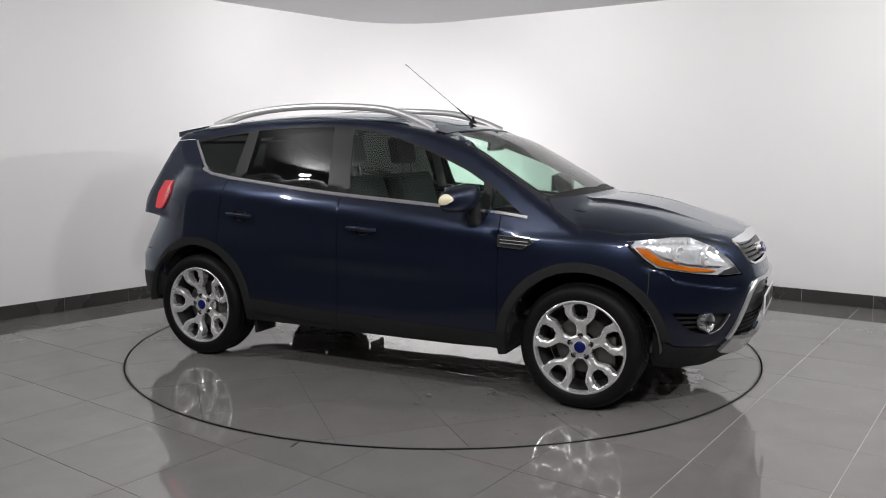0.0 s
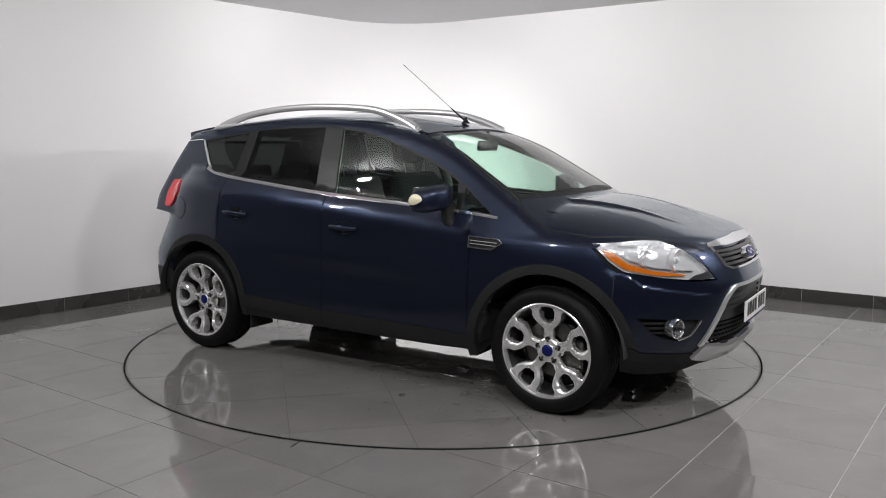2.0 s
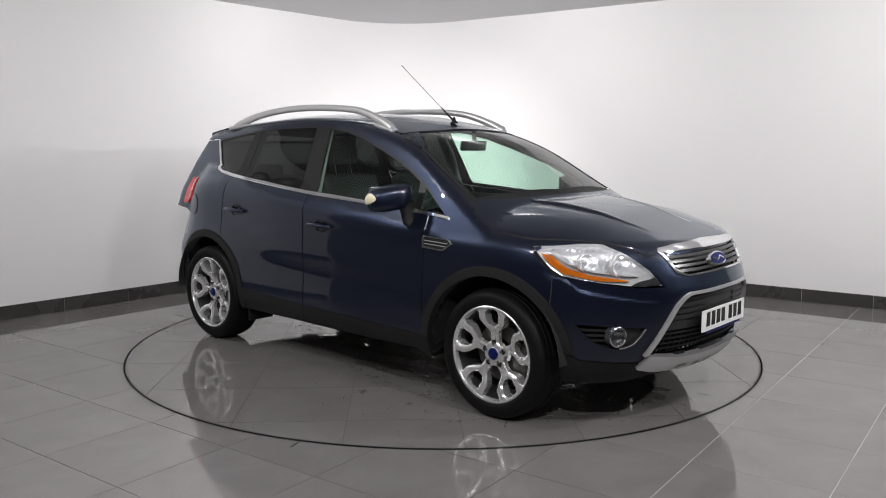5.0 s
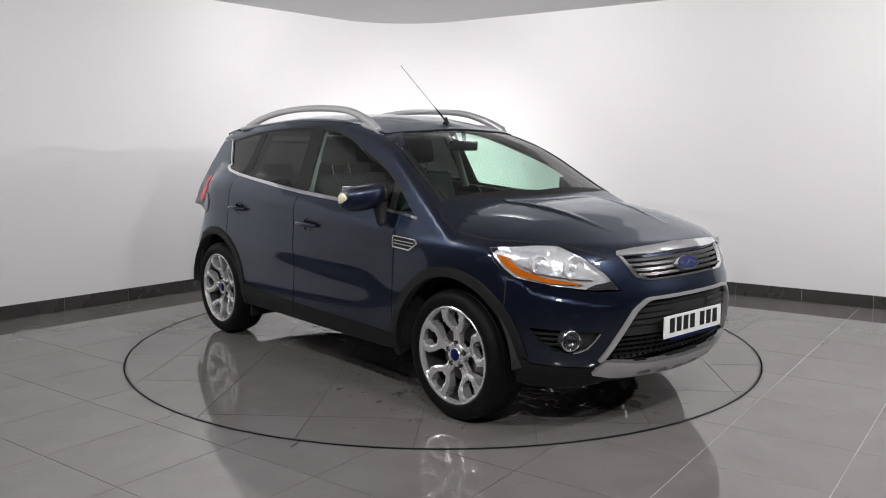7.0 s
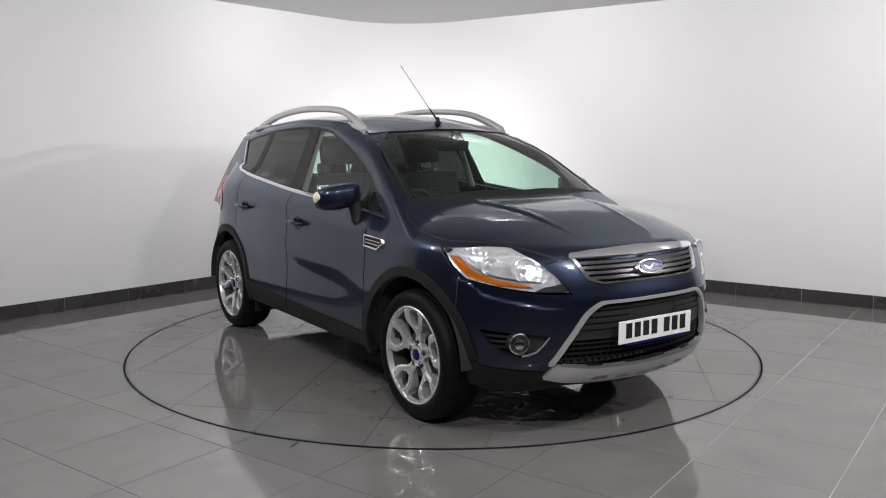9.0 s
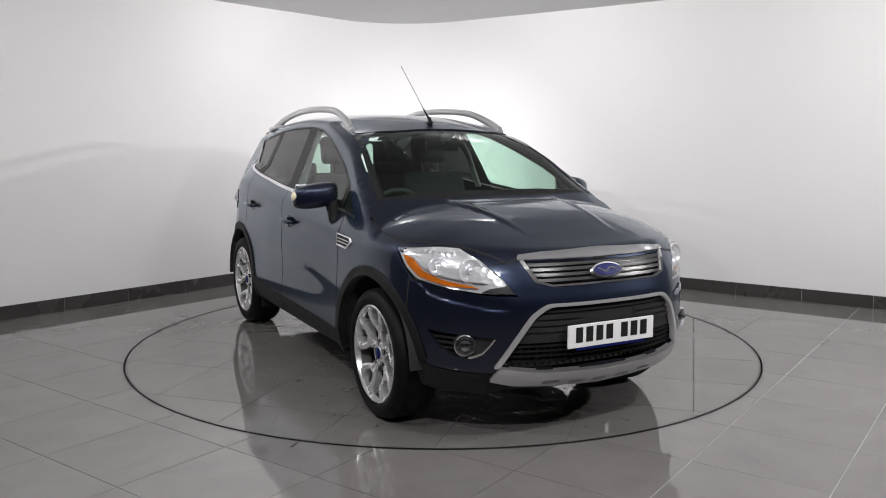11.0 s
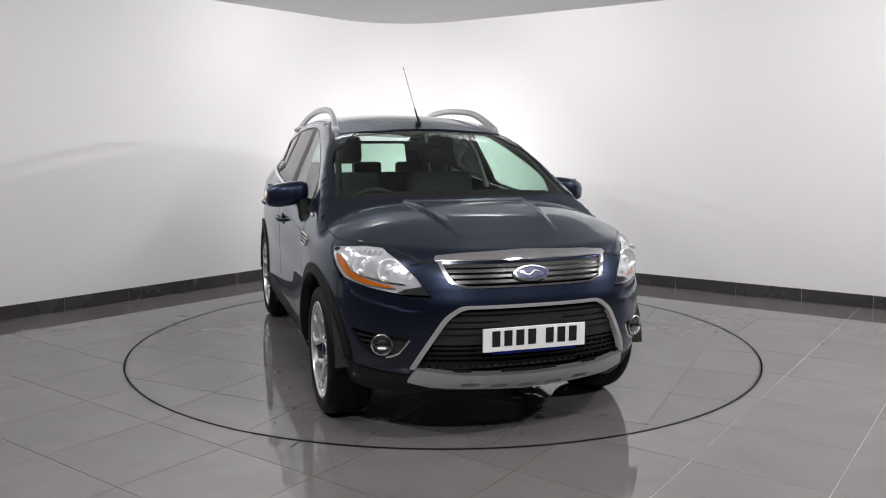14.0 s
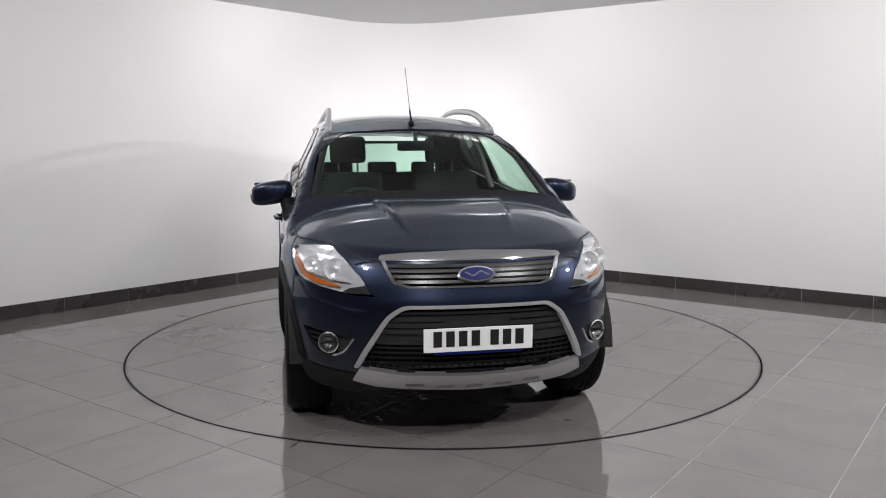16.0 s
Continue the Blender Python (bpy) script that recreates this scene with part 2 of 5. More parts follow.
def rounded(poly, r=0.02, steps=4):
    """Rounds a closed polygon's corners; r may be one radius or one for each corner."""
    out, n = [], len(poly)
    for i in range(n):
        p, a, b = (np.array(poly[j % n], float) for j in (i, i - 1, i + 1))
        rr = r[i] if isinstance(r, (list, tuple)) else r
        la, lb = np.linalg.norm(a - p), np.linalg.norm(b - p)
        rr = min(rr, 0.45 * la, 0.45 * lb)
        if rr < 1e-4:
            out.append(tuple(p))
            continue
        pa, pb = p + (a - p) / la * rr, p + (b - p) / lb * rr
        for k in range(steps + 1):
            u = k / steps
            out.append(tuple((1 - u) ** 2 * pa + 2 * u * (1 - u) * p + u * u * pb))
    return out


def dense(poly, step):
    out, n = [], len(poly)
    for i in range(n):
        a, b = np.array(poly[i], float), np.array(poly[(i + 1) % n], float)
        k = max(1, int(np.ceil(np.linalg.norm(b - a) / step)))
        out += [tuple(a + (b - a) * j / k) for j in range(k)]
    return out


def inset(poly, d):
    """Moves a closed polygon's outline inwards by d."""
    p = np.array(poly, float)
    area = 0.5 * np.sum(p[:, 0] * np.roll(p[:, 1], -1) - np.roll(p[:, 0], -1) * p[:, 1])
    e = np.roll(p, -1, 0) - p
    e /= np.linalg.norm(e, axis=1)[:, None] + 1e-12
    n = np.stack([-e[:, 1], e[:, 0]], 1) * np.sign(area)
    m = n + np.roll(n, 1, 0)
    m /= np.maximum((m * m).sum(1), 0.5)[:, None] / 2
    return [tuple(q) for q in p + m * d]


def inside(pts, poly):
    pts, poly = np.asarray(pts, float), np.asarray(poly, float)
    x, y = pts[:, 0], pts[:, 1]
    r = np.zeros(len(pts), bool)
    for (x0, y0), (x1, y1) in zip(poly, np.roll(poly, -1, 0)):
        if y0 != y1:
            r ^= ((y0 > y) != (y1 > y)) & (x < (x1 - x0) * (y - y0) / (y1 - y0) + x0)
    return r


def triangulate(poly, step, holes=()):
    """Fills a polygon (with holes) by triangles on an even grid; gives points, triangles and the outlines' edges."""
    loops = [dense(poly, step)] + [dense(h, step) for h in holes]
    pts, edges = [], []
    for lp in loops:
        k = len(pts)
        pts += lp
        edges += [(k + i, k + (i + 1) % len(lp)) for i in range(len(lp))]
    b = np.array(loops[0])
    gx, gy = np.meshgrid(np.arange(b[:, 0].min(), b[:, 0].max(), step), np.arange(b[:, 1].min(), b[:, 1].max(), step))
    g = np.stack([gx.ravel(), gy.ravel()], 1)
    keep = inside(g, loops[0])
    for h in loops[1:]:
        keep &= ~inside(g, h)
    g = g[keep]
    ring = np.array(pts)
    if len(g):
        d = np.concatenate([((c[:, None] - ring[None]) ** 2).sum(2).min(1) for c in np.array_split(g, max(1, len(g) // 400))])
        g = g[d > (0.45 * step) ** 2]
    allp = [Vector(q) for q in pts] + [Vector(q) for q in g]
    v, e, f, *_ = delaunay_2d_cdt(allp, edges, [], 0, 1e-6)
    v = np.array([tuple(q) for q in v])
    f = np.array([t for t in f])
    c = v[f].mean(1)
    ok = inside(c, loops[0])
    for h in loops[1:]:
        ok &= ~inside(c, h)
    f = f[ok]
    used = np.unique(f)
    back = np.full(len(v), -1)
    back[used] = np.arange(len(used))
    v, f = v[used], back[f]
    a = v[f]
    flip = ((a[:, 1, 0] - a[:, 0, 0]) * (a[:, 2, 1] - a[:, 0, 1]) - (a[:, 2, 0] - a[:, 0, 0]) * (a[:, 1, 1] - a[:, 0, 1])) < 0
    f[flip] = f[flip][:, ::-1]
    count = {}
    for t in f:
        for i, j in ((0, 1), (1, 2), (2, 0)):
            count[(t[i], t[j])] = 1
    rim = [(i, j) for (i, j) in count if (j, i) not in count]
    return v, f, rim


def slab(name, poly, z0, z1, mat, parent=None, label="", holes=(), step=10.0, bevel=0.0):
    """A flat polygon with thickness."""
    v, f, rim = triangulate(poly, step, holes)
    n = len(v)
    vv = [(x, y, z1) for x, y in v] + [(x, y, z0) for x, y in v]
    ff = [tuple(t) for t in f] + [tuple(n + i for i in t[::-1]) for t in f] + [(j, i, n + i, n + j) for i, j in rim]
    return mesh_ob(name, vv, ff, mat, parent, label)


# ---- room ----
LW, RW = ((-0.760, 0.650), 3.164), ((0.575, 0.818), 3.083)
CORNER = np.array((-0.587, 4.181))
DL, DR = np.array((-0.650, -0.760)), np.array((0.818, -0.575))
HEIGHT, BEND = 2.83, 1.0


def wall_path(off=0.0):
    """The back walls' line with its round corner, from far left to far right; off: metres into the room."""
    half = 0.5 * math.acos(float(DL @ DR))
    mid = (DL + DR) / np.linalg.norm(DL + DR)
    c = CORNER + mid * BEND / math.sin(half)
    r = BEND - off
    a0 = math.atan2(LW[0][1], LW[0][0])
    a1 = math.atan2(RW[0][1], RW[0][0])
    out = [tuple(CORNER + DL * 6.6 - np.array(LW[0]) * off)]
    for i in range(25):
        a = a0 + (a1 - a0) * i / 24
        out.append((c[0] + r * math.cos(a), c[1] + r * math.sin(a)))
    out.append(tuple(CORNER + DR * 7.0 - np.array(RW[0]) * off))
    return out


def strip(path, back, z0, z1):
    n = len(path)
    v = [(*p, z) for z in (z0, z1) for p in path] + [(*p, z) for z in (z0, z1) for p in back]
    f = []
    for i in range(n - 1):
        f += [(i, i + 1, n + i + 1, n + i), (2 * n + i + 1, 2 * n + i, 3 * n + i, 3 * n + i + 1),
              (n + i, n + i + 1, 3 * n + i + 1, 3 * n + i), (i + 1, i, 2 * n + i, 2 * n + i + 1)]
    f += [(0, n, 3 * n, 2 * n), (n - 1, 3 * n - 1, 4 * n - 1, 2 * n - 1)]
    return v, f


def build_room():
    path = wall_path()
    v, f = strip(path, wall_path(-0.15), 0, HEIGHT)
    w = mesh_ob("wall_north", v, f, M_WALL, smooth=True)
    w.data.set_sharp_from_angle(angle=radians(30))
    tagged(w, "smooth white painted studio wall with rounded corner", "wall", kind="structure")
    # unseen walls added beside and behind the camera; they darken the car's reflections
    ends = [path[-1], (6.0, -9.0), (-4.5, -9.0), path[0]]
    for nm, a, b in zip(("wall_east", "wall_south", "wall_west"), ends, ends[1:]):
        a, b = np.array(a), np.array(b)
        d = (b - a) / np.linalg.norm(b - a)
        o = np.array((d[1], -d[0])) * -0.15
        v, f = strip([a, b], [a + o, b + o], 0, HEIGHT)
        tagged(mesh_ob(nm, v, f, M_DARKW), "unseen dark wall added at the camera's end of the studio", "wall", kind="structure")
    outline = path + [(6.0, -9.0), (-4.5, -9.0)]
    c = slab("ceiling", outline, HEIGHT, HEIGHT + 0.12, M_CEIL)
    tagged(c, "flat white painted ceiling", "ceiling", kind="structure")
    return outline


OUTLINE = build_room()
R_TABLE = 2.226
GRID_A = -36.0
TILE = 0.588


def circle(r, n=180):
    return [(r * math.cos(2 * math.pi * i / n), r * math.sin(2 * math.pi * i / n)) for i in range(n)]


def clip_convex(poly, clip):
    out = list(poly)
    n = len(clip)
    for i in range(n):
        a, b = clip[i], clip[(i + 1) % n]
        nx, ny = a[1] - b[1], b[0] - a[0]
        src, out = out, []
        for j in range(len(src)):
            p, q = src[j], src[(j + 1) % len(src)]
            dp, dq = (p[0] - a[0]) * nx + (p[1] - a[1]) * ny, (q[0] - a[0]) * nx + (q[1] - a[1]) * ny
            if dp >= 0:
                out.append(p)
            if dp * dq < 0:
                u = dp / (dp - dq)
                out.append((p[0] + u * (q[0] - p[0]), p[1] + u * (q[1] - p[1])))
        if len(out) < 3:
            return []
    return out


def prism(name, v, f, rim, z0, z1, mat, parent):
    n = len(v)
    vv = [(x, y, z1) for x, y in v] + [(x, y, z0) for x, y in v]
    ff = [tuple(t) for t in f] + [(j, i, n + i, n + j) for i, j in rim]
    return mesh_ob(name, vv, ff, mat, parent)


def lay_tiles(parent, mat, angle, us, vs, inner, gap=0.0034, name="tile"):
    """Tiles between the joint lines us and vs of a grid turned by angle; inner: only inside the turntable, else only outside it."""
    a = radians(angle)
    ex, ey = np.array((math.cos(a), math.sin(a))), np.array((-math.sin(a), math.cos(a)))
    rc = R_TABLE - 0.012 if inner else R_TABLE + 0.012
    ring = circle(rc, 240)
    room = [tuple(q) for q in np.array(OUTLINE)]
    for u0, u1 in zip(us, us[1:]):
        for v0, v1 in zip(vs, vs[1:]):
            cu, cv = (u0 + u1) / 2, (v0 + v1) / 2
            hu, hv = (u1 - u0 - gap) / 2, (v1 - v0 - gap) / 2
            c = cu * ex + cv * ey
            sq = [tuple(c + sx * hu * ex + sy * hv * ey) for sx, sy in ((-1, -1), (1, -1), (1, 1), (-1, 1))]
            d = [math.hypot(*q) for q in sq]
            cd = math.hypot(*c)
            if inner:
                if cd > rc + TILE:
                    continue
                poly = sq if max(d) < rc else clip_convex(sq, ring)
                if len(poly) < 3:
                    continue
                tri = triangulate(poly, 5.0)
            else:
                if not inside(np.array(sq + [tuple(c)]), room).any():
                    continue
                if cd > rc + TILE:
                    tri = triangulate(sq, 5.0)
                else:
                    pts = np.array(dense(sq, 0.02))
                    if (np.hypot(*pts.T) < rc).all():
                        continue
                    loop = dense(sq, 5.0)
                    k = len(loop)
                    near = [q for q in ring if inside(np.array([q]), sq)[0]]
                    if not near:
                        tri = triangulate(sq, 5.0)
                    else:
                        al = [Vector(q) for q in loop] + [Vector(q) for q in ring]
                        ed = [(q, (q + 1) % k) for q in range(k)] + [(k + q, k + (q + 1) % 240) for q in range(240)]
                        v, e, f, *_ = delaunay_2d_cdt(al, ed, [], 0, 1e-6)
                        v = np.array([tuple(q) for q in v])
                        f = np.array(list(f))
                        cc = v[f].mean(1)
                        f = f[inside(cc, sq) & (np.hypot(*cc.T) > rc * 0.99995)]
                        if not len(f):
                            continue
                        used = np.unique(f)
                        back = np.full(len(v), -1)
                        back[used] = np.arange(len(used))
                        v, f = v[used], back[f]
                        q = v[f]
                        fl = ((q[:, 1, 0] - q[:, 0, 0]) * (q[:, 2, 1] - q[:, 0, 1]) - (q[:, 2, 0] - q[:, 0, 0]) * (q[:, 1, 1] - q[:, 0, 1])) < 0
                        f[fl] = f[fl][:, ::-1]
                        es = {(t[m], t[(m + 1) % 3]) for t in f for m in range(3)}
                        tri = (v, f, [s for s in es if (s[1], s[0]) not in es])
            prism(name, *tri, -0.010, 0.0, mat, parent)


def build_floor():
    f = slab("floor", OUTLINE, -0.12, -0.0025, M_GROUT, holes=[circle(R_TABLE + 0.006, 180)])
    tagged(f, "polished grey stoneware tile floor with thin joints", "floor", kind="structure")
    table = new("turntable")
    slab("deck", circle(R_TABLE - 0.002, 180), -0.10, -0.0025, M_GROUT, table, "dark joint bed under the tiles")
    ring = lathe([(R_TABLE - 0.012, -0.05), (R_TABLE - 0.012, 0.001), (R_TABLE - 0.003, 0.001), (R_TABLE - 0.003, -0.05)], 180, "z")
    part("edge_ring", ring, M_STEEL, table, "thin black metal rim")
    tagged(table, "round revolving platform paved with polished grey tiles", "turntable")
    pit = lathe([(R_TABLE + 0.006, -0.05), (R_TABLE + 0.006, 0.0005), (R_TABLE + 0.012, 0.0005), (R_TABLE + 0.012, -0.05)], 180, "z")
    tagged(part("floor_ring_trim", pit, M_STEEL), "thin black metal ring round the platform", "trim", kind="structure")
    notch = box_bm(0.008, 0.075, 0.012, pose(-0.719, -2.158, -0.0045, 0, 0, -21))
    tagged(part("floor_slot_trim", notch, M_STEEL), "short black slot beside the platform's rim", "trim", kind="structure")
    return f, table


FLOOR, TABLE = build_floor()

# ---- car: shape ----
# x forward from the middle of the wheelbase, y to the left, z up from the floor
AXLE, R_TYRE = 1.345, 0.345


def smax(a, b, k):
    h = np.clip(0.5 + 0.5 * (a - b) / k, 0, 1)
    return b + (a - b) * h + k * h * (1 - h)


def smin(a, b, k):
    return -smax(-a, -b, k)


def step01(a, b, x):
    u = np.clip((x - a) / (b - a), 0, 1)
    return u * u * (3 - 2 * u)


HALF = [(0.15, 0.74), (0.22, 0.82), (0.30, 0.862), (0.42, 0.885), (0.56, 0.889), (0.70, 0.886), (0.84, 0.882), (0.93, 0.878), (1.0, 0.869), (1.05, 0.852), (1.09, 0.822), (1.125, 0.793), (1.20, 0.752), (1.32, 0.70)]
NOSE = [(0.18, 1.99), (0.26, 2.08), (0.34, 2.15), (0.42, 2.195), (0.50, 2.215), (0.70, 2.225), (0.78, 2.205), (0.86, 2.17), (0.92, 2.130), (1.0, 2.06), (1.1, 1.95)]
TAIL = [(0.18, -2.05), (0.30, -2.16), (0.45, -2.225), (0.62, -2.23), (0.70, -2.19), (0.9, -2.04), (1.1, -1.93), (1.3, -1.82)]
BONNET = [(1.0, 1.125), (1.3, 1.117), (1.6, 1.080), (1.85, 1.017), (2.0, 0.973), (2.08, 0.950), (2.15, 0.926), (2.22, 0.86)]
LEDGE = [(0.4, 0.680), (0.56, 0.684), (0.62, 0.694), (0.77, 0.735), (0.80, 0.785), (0.86, 0.82)]
ROOF = [(-2.05, 1.50), (-1.7, 1.572), (-1.2, 1.632), (-0.6, 1.662), (-0.1, 1.645), (0.2, 1.603), (0.42, 1.553), (0.7, 1.47)]


def lower(x, y, z):
    ay = np.abs(y)
    w = spline(HALF, z + 0.085 * np.clip(x - 0.1, -1.3, 1.1) * step01(0.6, 1.0, z)) - 0.045 * np.clip((-0.45 - x) / 1.3, 0, 1) ** 1.6
    for ax in (AXLE, -AXLE):
        r = np.hypot(x - ax, z - 0.345)
        w = w + 0.008 * np.exp(-((r - 0.40) / 0.19) ** 2) * step01(0.15, 0.40, z)
    # the lower door hollow and the shoulder line above it
    along = step01(-1.7, -0.2, x) * (1 - step01(0.4, 1.15, x))
    line = 1.03 - 0.092 * (x + 0.1)
    w = w - 0.016 * np.exp(-((z - 0.62) / 0.13) ** 2) * along
    w = w - 0.010 * step01(0, -0.10, z - line) * step01(-0.32, -0.12, z - line) * (step01(-1.7, -0.6, x) * (1 - step01(0.6, 1.3, x)))
    n = 2.6
    a = np.clip(x - 1.2, 0, None) / (spline(NOSE, z) - 1.2)
    b = np.clip(-1.25 - x, 0, None) / (-1.25 - spline(TAIL, z))
    g = (a ** n + b ** 3.3 + (ay / w) ** n) ** (1 / n) - 1
    side = g * 0.86
    # two pressed creases that run forward from the windscreen and die out
    off = ay - (0.375 - 0.15 * np.clip(x - 1.15, 0, 1))
    dome = (0.012 * (1 - step01(-0.004, 0.022, off)) + 0.005 * np.exp(-((off + 0.012) / 0.020) ** 2)) * (1 - step01(1.45, 1.98, x)) * step01(0.78, 0.9, x)
    zb = spline(BONNET, x) - 0.055 * np.clip(ay / 0.66, 0, 2) ** 3.8 + dome
    belt = 1.215 - 0.10 * np.clip(x + 1.2, -1, 3)
    zb = zb + (belt + 0.05 - zb) * (1 - step01(0.70, 1.04, x))
    # the ledge under the headlamps
    ledge = spline(LEDGE, ay)
    front = step01(1.62, 1.76, x) * step01(0.46, 0.56, ay)
    side = side + 0.006 * step01(-0.011, 0.012, z - ledge) * (1 - step01(0.009, 0.075, z - ledge)) * front
    return smax(side, (z - zb) * 0.95, 0.035)


def cabin(x, y, z):
    ay = np.abs(y)
    w = 0.812 - 0.40 * (z - 1.05) - 0.10 * np.clip(z - 1.25, 0, 1) ** 2 - 0.035 * np.clip((-0.7 - x) / 0.9, 0, 2) ** 2 + 0.010 * np.clip(x / 0.7, 0, 1.3) ** 2 - 0.014 * step01(1.2, 1.5, z) * (1 - step01(-0.3, 0.3, x))
    sides = (ay - w) * 0.92
    screen = (x - (1.105 - (z - 1.15) * 1.80 + 0.135 * (1 - (ay / 0.67) ** 2) - 0.02 * np.clip(z - 1.35, 0, 1))) * 0.49
    rear = ((-1.885 - 0.06 * (1 - (ay / 0.7) ** 2) + 0.50 * np.maximum(z - 1.15, -0.06)) - x) * 0.88
    top = z - (spline(ROOF, x) - 0.05 * (ay / 0.57) ** 2.2)
    f = smax(smax(sides, top, 0.045), smax(screen, rear, 0.02), 0.03)
    return np.maximum(f, 0.96 - z)


def shell(p):
    x, y, z = p[..., 0], p[..., 1], p[..., 2]
    return smin(lower(x, y, z), cabin(x, y, z), 0.012)


def shell_low(p):
    return lower(p[..., 0], p[..., 1], p[..., 2])


def cast(org, way, reach, field=shell):
    """The first place where rays from outside meet the shape; its outward normals too."""
    n = len(org)
    lo, hi = np.zeros(n), np.full(n, reach)
    found = np.zeros(n, bool)
    prev = np.zeros(n)
    for i in range(1, 61):
        t = np.full(n, reach * i / 60)
        now = field(org + way * t[:, None]) < 0
        first = now & ~found
        lo[first], hi[first] = prev[first], t[first]
        found |= now
        prev = t
    for _ in range(26):
        mid = (lo + hi) / 2
        neg = field(org + way * mid[:, None]) < 0
        hi = np.where(neg, mid, hi)
        lo = np.where(neg, lo, mid)
    p = org + way * hi[:, None]
    e = 0.004
    g = np.stack([field(p + d) - field(p - d) for d in np.eye(3) * e], 1)
    g /= np.linalg.norm(g, axis=1)[:, None] + 1e-12
    return p, g, found


def rays(domain, uv):
    """Side: (x, z) seen from the right; front: (angle, z) round a post at x 1.2; top: (x, y); screen: (y, z) from ahead; tail: the same from behind."""
    u, v, o = uv[:, 0], uv[:, 1], np.zeros(len(uv))
    if domain == "side":
        return np.stack([u, o - 1.2, v], 1), np.tile((0.0, 1.0, 0.0), (len(u), 1)), 1.2
    if domain == "front":
        c, s = np.cos(u), np.sin(u)
        return np.stack([1.2 + 1.5 * c, 1.5 * s, v], 1), np.stack([-c, -s, o], 1), 1.4
    if domain == "back":
        c, s = np.cos(u), np.sin(u)
        return np.stack([-1.2 - 1.5 * c, 1.5 * s, v], 1), np.stack([c, -s, o], 1), 1.4
    if domain == "top":
        return np.stack([u, v, o + 2.0], 1), np.tile((0.0, 0.0, -1.0), (len(u), 1)), 1.6
    if domain == "screen":
        return np.stack([o + 2.6, u, v], 1), np.tile((-1.0, 0.0, 0.0), (len(u), 1)), 3.4
    return np.stack([o - 2.6, u, v], 1), np.tile((1.0, 0.0, 0.0), (len(u), 1)), 3.0


def skin(name, domain, poly, mat, parent, label="", out=0.0, deep=0.014, step=0.035, holes=(), gap=0.0028, r=0.012, mirror=0, field=shell, bulge=0.0, name2=None):
    """A panel of the body: a polygon laid onto the shape, moved out along the normal, its rim turned inwards.
    mirror 1: also the twin across the car; returns the objects made."""
    poly = rounded(poly, r) if r else list(poly)
    if gap:
        poly = inset(poly, gap)
    holes = [rounded(h, r) if r else h for h in holes]
    v, f, rim = triangulate(poly, step, holes)
    org, way, reach = rays(domain, v)
    p, nrm, ok = cast(org, way, reach, field)
    lift = np.full(len(v), out)
    if bulge:
        ring = np.array(dense(poly, step * 0.5))
        dist = np.sqrt(((v[:, None] - ring[None]) ** 2).sum(2).min(1))
        lift = lift + bulge * np.sqrt(np.clip(dist / 0.03, 0, 1))
    q = p + nrm * lift[:, None]
    edge = sorted({i for s in rim for i in s})
    idx = {k: len(v) + j for j, k in enumerate(edge)}
    lipn = {k: len(v) + len(edge) + j for j, k in enumerate(edge)}
    verts = np.concatenate([q, q[edge], q[edge] - nrm[edge] * deep])
    faces = [tuple(t) for t in f] + [(idx[j], idx[i], lipn[i], lipn[j]) for i, j in rim]
    a = q[f]
    fn = np.cross(a[:, 1] - a[:, 0], a[:, 2] - a[:, 0])
    if (fn * nrm[f[:, 0]]).sum() < 0:
        faces = [t[::-1] for t in faces]
    normals = np.concatenate([nrm, nrm[edge], nrm[edge]])
    if bulge:
        normals = None
    made = [mesh_ob(name, verts, faces, mat, parent, label, True, normals)]
    if mirror:
        verts = verts * (1, -1, 1)
        normals = None if normals is None else normals * (1, -1, 1)
        made.append(mesh_ob(name2 or name, verts, [t[::-1] for t in faces], mat, parent, label, True, normals))
    return made


def arc(cx, cz, r, a0, a1, n=14):
    return [(cx + r * math.cos(radians(a0 + (a1 - a0) * i / n)), cz + r * math.sin(radians(a0 + (a1 - a0) * i / n))) for i in range(n + 1)]


def on_shape(domain, pts, out=0.0, field=shell):
    org, way, reach = rays(domain, np.array(pts, float))
    p, n, _ = cast(org, way, reach, field)
    return p + n * out


def strip_on(name, domain, line, width, mat, parent, label="", out=0.006, mirror=0):
    """A thin moulding along an open line on the body."""
    l = np.array(line, float)
    d = np.gradient(l, axis=0)
    d /= np.linalg.norm(d, axis=1)[:, None]
    n = np.stack([-d[:, 1], d[:, 0]], 1) * width / 2
    return skin(name, domain, [tuple(q) for q in l + n] + [tuple(q) for q in (l - n)[::-1]], mat, parent, label, out=out, r=0, gap=0, step=0.04, mirror=mirror)


CAR = new("car")
tagged(CAR, "dark blue metallic five-door compact SUV, wet, parked on the turntable", "car")

ROUT, RIN = 0.476, 0.424
BELT = [(1.035, 1.046), (0.837, 1.066), (0.167, 1.110), (-0.256, 1.139), (-0.69, 1.181), (-1.13, 1.227), (-1.29, 1.255), (-1.385, 1.292), (-1.455, 1.37), (-1.54, 1.475)]
HEAD = [(-1.54, 1.475), (-1.30, 1.508), (-1.05, 1.540), (-0.70, 1.563), (-0.39, 1.567), (-0.25, 1.560), (-0.05, 1.535), (0.12, 1.493), (0.33, 1.425), (0.50, 1.362), (0.62, 1.312), (0.735, 1.252), (0.83, 1.193), (1.035, 1.046)]


def belt_z(x):
    return float(spline([(a, b) for a, b in BELT[::-1] if a > -1.30], x))


